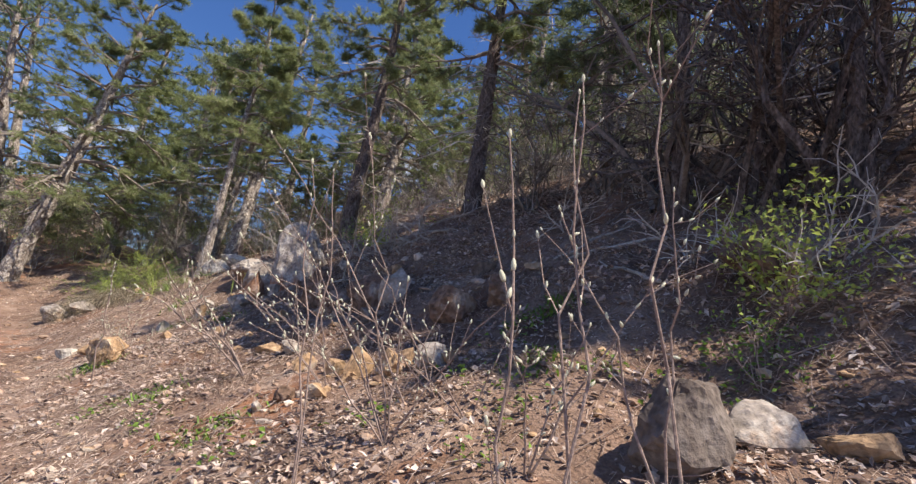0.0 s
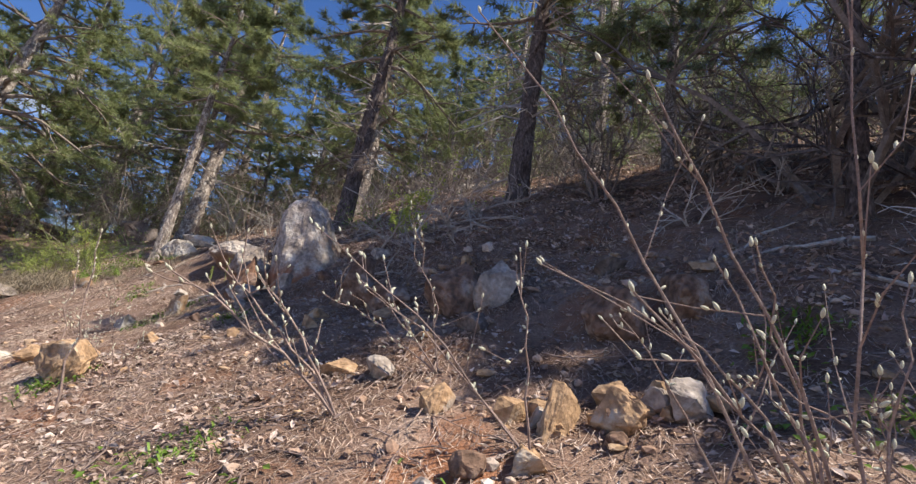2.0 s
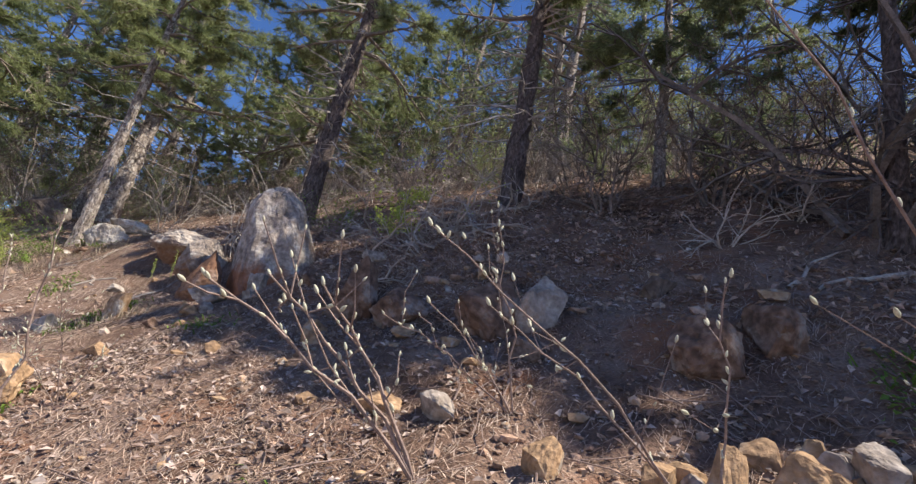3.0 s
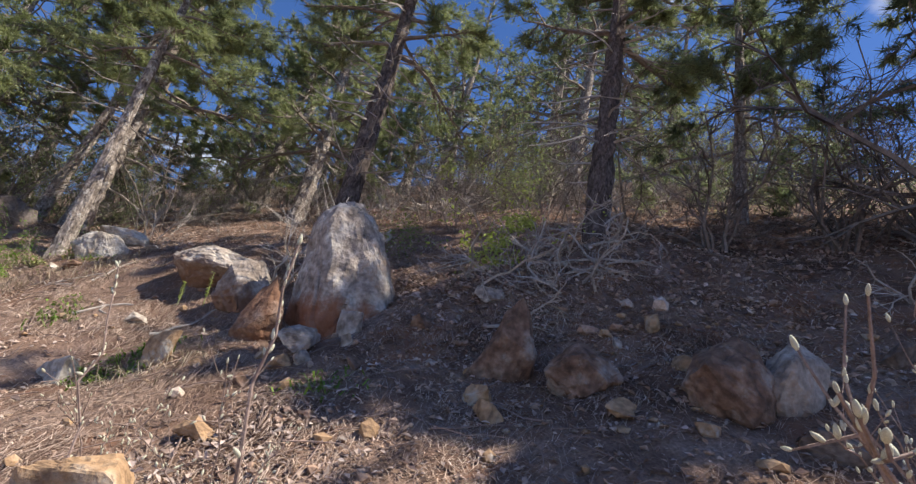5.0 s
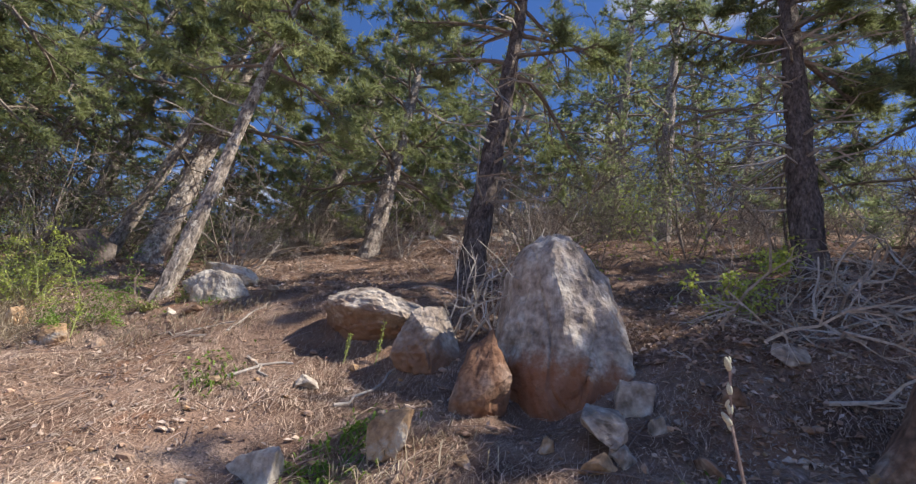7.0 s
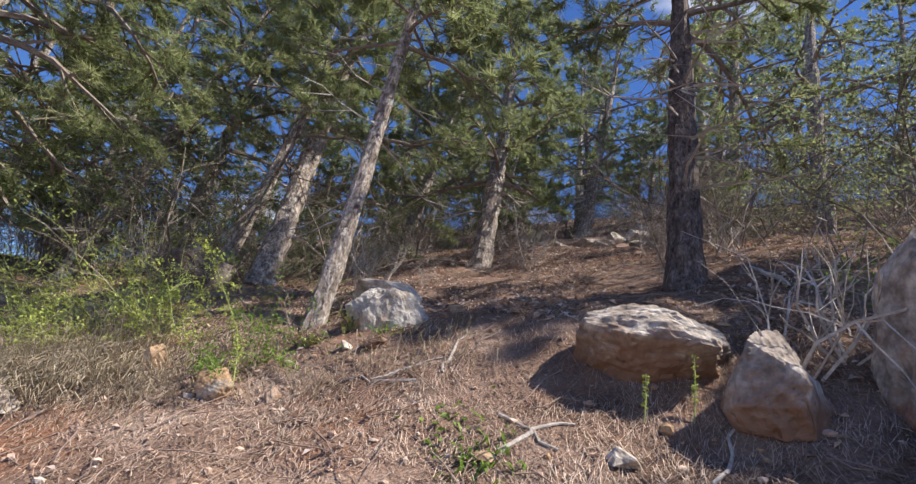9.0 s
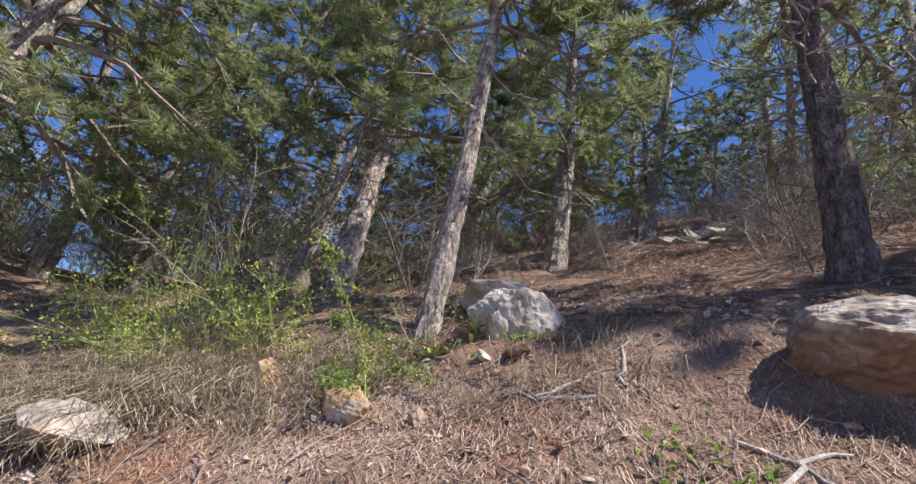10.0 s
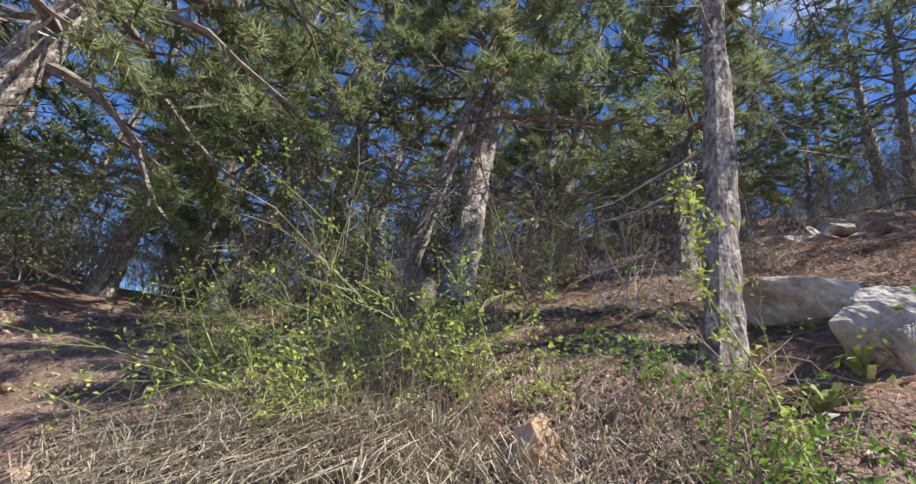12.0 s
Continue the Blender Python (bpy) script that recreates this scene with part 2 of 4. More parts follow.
# ---- the ground: a trail along a bank that climbs into the wood ----
S_KNOTS = [-60, -12, -1.6, -0.9, 0.15, 0.8, 2.0, 3.0, 4.0, 5.5, 7.0, 9.0, 14.0, 28.0, 60.0, 120.0]
H_KNOTS = [-22, -4.0, -0.12, -0.05, 0.02, 0.40, 0.95, 1.60, 2.30, 3.20, 4.20, 5.15, 7.4, 15.4, 27.0, 36.0]
DENTS = [(-3.2, 8.85, 0.65, 0.42), (-4.6, 8.75, 1.1, 0.15), (-3.0, 11.7, 1.2, -0.2), (-7.7, 13.4, 1.0, -0.2), (-0.3, 8.6, 1.2, -0.22), (1.7, 2.95, 0.6, 0.2), (-2.0, 7.3, 0.7, 0.16), (-4.3, 9.7, 0.5, 0.18), (-0.3, 4.5, 0.6, 0.10)]


def smooth_ground(x, y):
    u, s = -0.64 * x + 0.77 * y, 0.77 * x + 0.64 * y
    h = np.interp(s, S_KNOTS, H_KNOTS) * 0.5 + 0.25 * (np.interp(s - 0.35, S_KNOTS, H_KNOTS) + np.interp(s + 0.35, S_KNOTS, H_KNOTS))
    fade = np.clip((6.5 - s) / 3.5, 0, 1)
    k = 1 + 0.035 * (np.clip(u, -4, 12) - 8) * np.where(s > 0, fade, 0)
    rise = np.clip(u - 11, 0, 7)
    up = (0.018 * rise ** 2 + 0.25 * np.clip(u - 18, 0, 40)) * np.clip((9.0 - s) / 6.0, 0, 1) * np.clip(1.15 - 0.25 * s, 0.3, 1)
    hollow = 0.05 * np.clip(u - 6, 0, 10) * np.clip((s - 3.8) / 1.5, 0, 1) * np.clip((10.5 - s) / 2.5, 0, 1)
    return 0.031 * np.clip(u, -30, 60) + h * k + up - hollow


def ground(x, y):
    x, y = np.asarray(x, float), np.asarray(y, float)
    s = 0.77 * x + 0.64 * y
    z = smooth_ground(x, y)
    off = np.clip((s - 0.2) / 1.5, 0.25, 1)
    z = z + off * (0.10 * vnoise(x * 0.6, y * 0.6, 1) + 0.05 * vnoise(x * 1.7, y * 1.7, 2)) + 0.022 * vnoise(x * 5, y * 5, 3) + 0.011 * vnoise(x * 13, y * 13, 4)
    for cx, cy, r, d in DENTS:
        z = z - d * np.exp(-((x - cx) ** 2 + (y - cy) ** 2) / (r * r))
    return z


def gz(x, y):
    return float(ground(x, y))


def axis(lo, hi, step, far, grow=1.16):
    mid = np.arange(lo, hi, step)
    out, d, p = [], step, hi
    while p < far:
        out.append(p)
        d *= grow
        p += d
    low, d, p = [], step, lo
    while p > -far:
        d *= grow
        p -= d
        low.append(p)
    return np.concatenate([low[::-1], mid, out])


def build_ground():
    xs, ys = axis(-13, 6, 0.075, 900), axis(1, 18, 0.075, 900)
    X, Y = np.meshgrid(xs, ys, indexing="ij")
    Z = ground(X, Y)
    g = Geo()
    ny = len(ys)
    i = np.arange(len(xs) - 1)[:, None] * ny
    j = np.arange(ny - 1)[None, :]
    f = np.stack([i + j, i + ny + j, i + ny + j + 1, i + j + 1], -1).reshape(-1, 4)
    g.add(np.stack([X, Y, Z], -1).reshape(-1, 3), f)
    ob = new("ground", g.mesh("ground", M_SOIL, True))
    tagged(ob, "reddish brown stony forest soil sloping up from a trail", "ground", kind="structure")


build_ground()


# ---- rocks ----
def rock(name, x, y, size, seed, mat, label, sink=0.25, yaw=0.0, tilt=0.0, z=None, detail=4, cuts=9, taper=0.0, group="", category="rock", profile=None, rugged=1.0):
    """A weathered stone: a ball cut by random planes, then roughened at three scales. size: width, depth, height."""
    r = np.random.default_rng(seed)
    bm = bmesh.new()
    pts = nrm(r.normal(size=(12 + cuts, 3))) * r.uniform(0.82, 1.12, (12 + cuts, 1))
    if profile:  # rows of height, radius, shift to the side
        pts = [(math.cos(a) * q * r.uniform(0.9, 1.08) + sh, math.sin(a) * q * r.uniform(0.9, 1.08), h + r.uniform(-0.06, 0.06))
               for h, q, sh in profile for a in np.arange(8) * 0.785 + r.uniform(0, 0.7)]
    hull = [bm.verts.new(p) for p in pts]
    res = bmesh.ops.convex_hull(bm, input=hull)
    bmesh.ops.delete(bm, geom=list({g for g in res["geom_interior"] + res["geom_unused"] if isinstance(g, bmesh.types.BMVert)}), context="VERTS")
    for _ in range(detail - 1):
        bmesh.ops.subdivide_edges(bm, edges=bm.edges[:], cuts=1, use_grid_fill=True)
        bmesh.ops.triangulate(bm, faces=bm.faces[:])
    bmesh.ops.smooth_vert(bm, verts=bm.verts[:], factor=0.35, use_axis_x=True, use_axis_y=True, use_axis_z=True)
    v = np.array([p.co[:] for p in bm.verts])
    o = r.uniform(-50, 50, 3)
    for p, q in zip(bm.verts, v):
        c = Vector(q)
        w = (noise.noise(c * 1.3 + Vector(o)) * 0.08 + noise.noise(c * 3.4 + Vector(o)) * 0.06
             + abs(noise.noise(c * 5.5 + Vector(o))) * -0.06 + noise.noise(c * 9 + Vector(o)) * 0.02 + noise.noise(c * 17 + Vector(o)) * 0.014) * rugged
        q = abs(noise.noise(Vector((c.x * 1.2, c.y * 1.2, c.z * 0.7)) - Vector(o)))
        w -= 0.05 * rugged * max(0.0, 1 - q / 0.03)  # cracks
        c += c.normalized() * w
        if taper:
            c.x *= 1 - taper * (c.z + 0.6) * 0.55
            c.y *= 1 - taper * (c.z + 0.6) * 0.45
        p.co = (c.x * size[0] * 0.53, c.y * size[1] * 0.53, c.z * size[2] * 0.53)
    me = bpy.data.meshes.new(name)
    bm.to_mesh(me)
    bm.free()
    me.materials.append(mat)
    ob = new(name, me)
    zz = gz(x, y) + size[2] * (0.5 - sink) if z is None else z
    ob.matrix_world = pose(x, y, zz, tilt, 0, yaw)
    return tagged(ob, label, category, group)


rock("boulder", -3.02, 9.22, (1.02, 1.2, 1.72), 3, M_BOULDER, "tall pale grey boulder with orange stained flank and cracks", z=2.35, detail=5, yaw=10, rugged=0.85,
     profile=[(-0.98, 0.82, 0.1), (-0.52, 0.96, 0.14), (-0.3, 1.03, 0.14), (0.2, 0.87, -0.02), (0.56, 0.72, -0.14), (0.78, 0.52, -0.22), (0.92, 0.26, -0.24)])
rock("boulder", -3.72, 9.0, (0.5, 0.45, 0.82), 12, M_RUST, "rusty orange slab leaning beside the tall boulder", z=1.84, taper=0.3, yaw=25, detail=4)
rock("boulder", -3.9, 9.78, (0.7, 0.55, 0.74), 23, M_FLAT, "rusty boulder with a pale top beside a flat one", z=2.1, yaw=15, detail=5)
rock("boulder", -4.34, 10.46, (1.16, 0.9, 0.62), 26, M_FLAT, "flat weathered grey boulder, undercut shade painted into its brown foot", cuts=14, z=2.32, yaw=-38, detail=5)
rock("boulder", -5.84, 12.0, (0.82, 0.64, 0.76), 35, M_WHITE, "whitish rounded boulder beside a pine trunk", z=2.36, yaw=-10, detail=5, cuts=6)
rock("boulder", -5.9, 12.75, (0.95, 0.62, 0.38), 33, M_PALE, "flat pale slab half buried behind a boulder", sink=0.3, yaw=-15)
rock("boulder", -8.45, 15.5, (1.0, 0.8, 1.0), 41, M_DARKROCK, "dark brown boulder below the leaning pines", sink=0.25)
rock("boulder", -8.9, 11.5, (0.8, 0.6, 0.6), 43, M_ROCK, "grey white stone half covered by dry grass", cuts=1, sink=0.36, yaw=20)
rock("boulder", -8.42, 11.45, (0.6, 0.5, 0.5), 44, M_ROCK, "broad grey stone under a tuft of dry grass", cuts=1, sink=0.36, yaw=-20)
rock("boulder", -2.04, 7.2, (0.64, 0.5, 0.84), 53, M_EARTH, "upright brown stone on the shaded bank", sink=0.34, taper=0.4)
rock("boulder", -1.72, 6.75, (0.48, 0.42, 0.42), 55, M_EARTH, "tilted brown stone on the shaded bank", sink=0.3)
rock("boulder", -1.1, 6.12, (0.6, 0.5, 0.6), 57, M_EARTH, "squat brown block on the shaded bank", sink=0.3)
rock("boulder", -0.82, 5.93, (0.46, 0.34, 0.58), 64, M_ROCK, "grey slate block leaning on a brown one", sink=0.28, cuts=1, yaw=-20)
rock("boulder", -0.1, 5.0, (0.55, 0.4, 0.46), 58, M_EARTH, "brown stone with a pale crust", sink=0.3)
rock("boulder", 0.35, 4.95, (0.5, 0.4, 0.42), 59, M_EARTH, "mossy brown stone on the bank", sink=0.3)

STONES = [(-4.38, 8.66, 0.30, 0.48, M_ORANGE, "upright orange stone in the needle litter"), (-3.42, 7.98, 0.46, 0.34, M_ROCK, "angular grey brown stone below the boulder"),
          (-3.03, 8.16, 0.30, 0.36, M_ROCK, "small grey stone standing below the boulder"), (-5.02, 8.8, 0.46, 0.3, M_PALE, "pale stone with lichen in the litter"),
          (-4.15, 6.32, 0.6, 0.42, M_ORANGE, "ochre stone at the edge of the trail"), (-0.78, 4.1, 0.34, 0.36, M_ORANGE, "ochre angular stone of a small pile"),
          (-0.5, 4.0, 0.3, 0.3, M_ORANGE, "ochre angular stone of a small pile"), (-1.0, 3.85, 0.25, 0.2, M_ORANGE, "ochre angular stone of a small pile"),
          (-0.2, 3.95, 0.3, 0.28, M_ROCK, "grey angular stone of a small pile"), (-1.3, 4.55, 0.3, 0.22, M_ORANGE, "reddish stone on the bank"),
          (-1.68, 5.2, 0.3, 0.2, M_ROCK, "grey stone on the reddish bank"), (-1.95, 5.45, 0.32, 0.16, M_ORANGE, "flat ochre stone on the bank"),
          (-4.82, 9.8, 0.2, 0.14, M_PALE, "small whitish stone in the litter"), (-6.0, 11.5, 0.24, 0.18, M_EARTH, "small rusty stone by the whitish boulder"),
          (-7.64, 12.1, 0.34, 0.36, M_ORANGE, "orange stone in the dry grass"), (-7.0, 11.32, 0.32, 0.32, M_ORANGE, "orange brown stone on the bank"),
          (-6.2, 11.6, 0.16, 0.1, M_PALE, "small pale stone on the litter"), (-5.3, 11.9, 0.22, 0.12, M_PALE, "small pale stone on the litter"),
          (1.75, 2.3, 0.3, 0.22, M_ORANGE, "tan cracked stone among dead leaves"), (-1.9, 8.0, 0.3, 0.2, M_ROCK, "grey stone under the brushwood"),
          (-2.5, 7.9, 0.24, 0.16, M_EARTH, "reddish stone on the shaded bank"), (-2.35, 6.85, 0.28, 0.2, M_ORANGE, "tan stone on the bank"),
          (-1.0, 5.6, 0.3, 0.22, M_DARKROCK, "dark stone on the shaded bank"), (0.2, 5.9, 0.34, 0.26, M_DARKROCK, "dark stone on the shaded bank"),
          (-5.6, 7.6, 0.36, 0.22, M_PALE, "whitish stone by the trail"), (-5.1, 7.3, 0.5, 0.24, M_ORANGE, "broad ochre stone by the trail"),
          (-3.9, 7.0, 0.24, 0.16, M_ORANGE, "small ochre stone by the trail")]
for i, (x, y, w, h, mat, label) in enumerate(STONES):
    rock("stone", x, y, (w, w * 0.8, h), 100 + i, mat, label, detail=4, cuts=1, yaw=i * 47.0, sink=0.3, group="stones on the bank", category="stone")
RP = np.random.default_rng(77)
for i in range(34):
    if i < 20:
        x, y = -0.45 + RP.normal() * 0.42, 4.1 + RP.normal() * 0.22
    elif i < 27:
        x, y = -3.5 + RP.normal() * 0.5, 7.9 + RP.normal() * 0.3
    else:
        x, y = -1.6 + RP.normal() * 0.4, 6.9 + RP.normal() * 0.35
    w = float(RP.uniform(0.1, 0.24))
    rock("stone", float(x), float(y), (w, w * 0.8, w * float(RP.uniform(0.6, 1.0))), 700 + i, (M_ORANGE, M_ROCK, M_EARTH, M_ORANGE)[i % 4], "small angular stone of the loose rubble",
         detail=3, cuts=1, yaw=i * 61.0, sink=0.3, group="rubble stones", category="stone")
# The shade on this first boulder is put into its dark colour
rock("boulder", 1.02, 2.38, (0.5, 0.42, 0.58), 61, M_DARKROCK, "boulder with shade painted into its dark colour, among dead leaves", sink=0.3, taper=0.4)
rock("boulder", 1.45, 2.55, (0.45, 0.3, 0.3), 62, M_ROCK, "grey stone with a mossy top", sink=0.3)
rock("boulder", 2.2, 3.75, (0.75, 0.5, 0.5), 63, M_EARTH, "rusty brown boulder under leafy twigs", sink=0.25)
for i, (x, y, w, h) in enumerate([(0.75, 20.2, 1.1, 0.6), (1.5, 20.8, 0.8, 0.8), (2.2, 20.9, 1.3, 0.9), (0.1, 19.2, 0.9, 0.4), (3.1, 21.6, 1.0, 0.7), (-0.8, 19.6, 0.8, 0.4), (1.3, 19.2, 0.7, 0.35), (2.6, 20.0, 1.2, 0.5), (0.3, 20.6, 1.1, 0.6), (-1.6, 19.3, 0.7, 0.4), (3.9, 21.2, 1.3, 0.6), (1.9, 19.6, 0.9, 0.4), (-0.3, 18.4, 0.7, 0.3)]):
    rock("boulder", x, y, (w * 1.2, w * 0.7, h * 0.7), 150 + i, M_PALE, "pale ledge stone high on the slope", detail=4, yaw=i * 33.0, sink=0.38, cuts=2, group="ledge stones")


# ---- pines ----
def trunk_curve(h, lean, bend, seed):
    r = np.random.default_rng(seed)
    t = np.linspace(0, 1, 26)
    ph = r.uniform(0, 6, 4)
    x = lean[0] * t * h + bend[0] * np.sin(t * 3.0) * h * 0.1 + 0.05 * np.sin(t * 9 + ph[0]) * t
    y = lean[1] * t * h + bend[1] * np.sin(t * 3.0) * h * 0.1 + 0.05 * np.sin(t * 8 + ph[1]) * t
    return np.stack([x, y, t * h - 0.25], 1)


def grow_limbs(g, tips, start, direction, length, radius, depth, r, droop, dens=1.0):
    """A limb that bends, with side shoots; adds shoot tips for the needles."""
    k = 6 if depth == 2 else (3 if depth else 2)
    d = nrm(np.array(direction))
    pts, p = [np.array(start)], np.array(start)
    for i in range(k):
        d = nrm(d + r.normal(size=3) * 0.16 + np.array([0, 0, -droop if i < k * 0.55 else droop * 1.3]))
        p = p + d * length / k
        pts.append(p)
    if depth == 0:
        g.strips([pts[0]], [pts[-1]], radius * 2.5)
    else:
        g.tube(pts, np.linspace(radius, radius * 0.22, k + 1), 5 if depth == 2 else 3)
    if depth == 0:
        for q in (0.55, 1.0):
            a = pts[int(q * k)]
            tips.append((*a, *d))
        return
    m = int((7 if depth == 2 else 4) * dens)
    for j in range(m):
        q = (0.25 if depth == 2 else 0.3) + 0.75 * (j + r.uniform(0.2, 0.9)) / m
        i = min(int(q * k), k - 1)
        base = pts[i] + (pts[i + 1] - pts[i]) * (q * k - i)
        side = np.cross(d, [0, 0, 1]) * r.choice([-1, 1])
        dd = nrm(pts[i + 1] - pts[i]) * 0.65 + side * r.uniform(0.5, 1.0) + np.array([0, 0, r.uniform(-0.25, 0.35)])
        grow_limbs(g, tips, base, dd, length * (0.5 - 0.25 * q) * r.uniform(0.8, 1.3), radius * 0.4, depth - 1, r, droop * 0.6, dens)
    tips.append((*pts[-1], *d))


def needle_mesh(name, tips, per, length, width, mat):
    per = int(per * 1.35)
    t = np.array(tips)
    c, d = t[:, :3], t[:, 3:]
    base = np.repeat(c, per, 0) - np.repeat(d, per, 0) * (RNG.uniform(0, 1, (len(c) * per, 1)) * length * 1.1)
    dirs = nrm(np.repeat(d, per, 0) * 0.75 + RNG.normal(size=base.shape) * 0.62 + np.array([0, 0, 0.12]))
    g = Geo()
    g.strips(base, base + dirs * (length * RNG.uniform(0.7, 1.2, (len(base), 1))), width)
    return g.mesh(name, mat)


def pine(x, y, height, radius, label, lean=(0, 0), bend=(0, 0), crown=0.3, seed=1, limbs=34, spread=0.26, per=11, mat=None, dead=10, width=0.016, dens=1.0, group="pines on the slope", bark=None):
    r = np.random.default_rng(seed)
    root = new("pine_tree")
    root.location = (x, y, gz(x, y))
    c = trunk_curve(height, lean, bend, seed)
    t = np.linspace(0, 1, len(c))
    # bark ridges: the ring is uneven and flares at the foot
    nr = 14
    th = np.arange(nr) * 2 * math.pi / nr
    prof = radius * (1 - 0.86 * t ** 1.1) * (1 + 0.35 * np.exp(-t * height / 0.25))
    fine_t = np.linspace(0, 1, 70)
    cf = np.stack([np.interp(fine_t, t, c[:, i]) for i in range(3)], 1)
    pf = np.interp(fine_t, t, prof)
    ridge = 1 + 0.10 * vnoise(th[None, :] * 3.2, fine_t[:, None] * height * 1.1, seed) + 0.13 * r.uniform(-1, 1, (70, nr))
    g = Geo()
    g.tube(cf, pf[:, None] * ridge, nr)
    part("trunk", g.mesh("trunk", bark or M_BARK), root)
    tips = []
    for i in range(limbs):
        g = Geo()
        q = crown + (0.98 - crown) * (i + r.uniform(0, 1)) / limbs
        base = np.array([np.interp(q, t, c[:, k]) for k in range(3)])
        az = i * 2.4 + r.uniform(-0.5, 0.5)
        w = 1 - (q - crown) / (1 - crown)
        L = height * spread * (0.25 + 0.75 * w ** 0.7) * r.uniform(0.65, 1.15)
        grow_limbs(g, tips, base, (math.cos(az), math.sin(az), 0.05 + 0.7 * (1 - w)), L, max(0.012, radius * 0.28 * (0.35 + 0.65 * w)), 2, r, 0.10, dens)
        part("limb", g.mesh("limb", M_LIMB), root)
    part("crown", needle_mesh("crown", tips, per, 0.19, width, mat or M_NEEDLE), root)["kind"] = "stuff"
    for i in range(dead):
        q = r.uniform(0.12, crown + 0.12)
        base = np.array([np.interp(q, t, c[:, k]) for k in range(3)])
        az = r.uniform(0, 6.28)
        g = Geo()
        grow_limbs(g, [], base, (math.cos(az), math.sin(az), -0.1), height * r.uniform(0.06, 0.15), radius * 0.13, 1, r, 0.14)
        part("dead_branch", g.mesh("dead_branch", M_DEAD), root, "bare grey dead branch")
    return tagged(root, label, "tree", group)


pine(-6.53, 12.5, 8.5, 0.108, "slender leaning pine with flaking grey bark", (0.03, 0.06), (0.05, 0), 0.45, 11, 30, 0.2, 12)
pine(-7.65, 16.3, 11, 0.23, "thick leaning pine with pale sunlit bark", (0.03, 0.2), (0, 0), 0.34, 12, 34, 0.24, 11)
pine(-8.45, 16.6, 8, 0.14, "thinner leaning pine beside a thick one", (0.14, 0.02), (0, 0), 0.40, 13, 24, 0.24, 11)
pine(-3.4, 18.25, 10.5, 0.25, "pine with white flaking bark and drooping branches", (0.03, 0.12), (0, 0), 0.24, 14, 40, 0.24, 16)
pine(-2.95, 11.75, 11, 0.185, "straight pine behind the tall boulder, shade painted into its dark bark", (0.05, 0.12), (0, 0), 0.38, 15, 34, 0.19, 16, dead=34, bark=M_SHADEDBARK)
pine(-0.05, 9.1, 9.5, 0.17, "pine hung with dead branches, shade painted into its dark bark", (0.03, 0.05), (0, 0), 0.36, 16, 28, 0.15, 14, dead=44, bark=M_SHADEDBARK)
pine(2.3, 8.9, 8.0, 0.10, "young dark green pine on the bank", (0.02, 0.05), (0, 0), 0.16, 17, 40, 0.25, 15, mat=M_NEEDLE2)
pine(-13.0, 14.4, 10, 0.28, "leaning pine with pale bark by the trail", (0.16, 0.1), (0, 0), 0.30, 18, 40, 0.29, 17)
pine(-5.1, 26.0, 11, 0.26, "slanting pine in the wood", (0.2, 0.05), (0, 0), 0.2, 19, 38, 0.26, 14, width=0.024)
pine(-10.7, 16.9, 9, 0.16, "leaning pine behind the broom", (0.17, 0.08), (0, 0), 0.3, 20, 30, 0.27, 11, dead=24)
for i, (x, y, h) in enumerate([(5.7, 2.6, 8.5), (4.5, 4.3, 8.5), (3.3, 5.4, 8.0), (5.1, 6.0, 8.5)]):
    pine(x, y, h, 0.10, "tall pine with a high crown shading the bank", (0, 0), (0, 0), 0.48, 21 + i, 40, 0.22, 20, mat=M_NEEDLE2, width=0.026, dead=26, bark=M_SHADEDBARK)
pine(2.25, 5.45, 8.0, 0.09, "slim pine with a high crown in the thicket", (0, 0), (0, 0), 0.52, 28, 34, 0.215, 22, mat=M_NEEDLE2, width=0.026, dead=18, bark=M_SHADEDBARK)
pine(3.2, 4.1, 7.5, 0.085, "thin pine with a narrow crown in the thicket", (0, 0), (0, 0), 0.55, 27, 30, 0.17, 20, mat=M_NEEDLE2, width=0.026, dead=26, bark=M_SHADEDBARK)

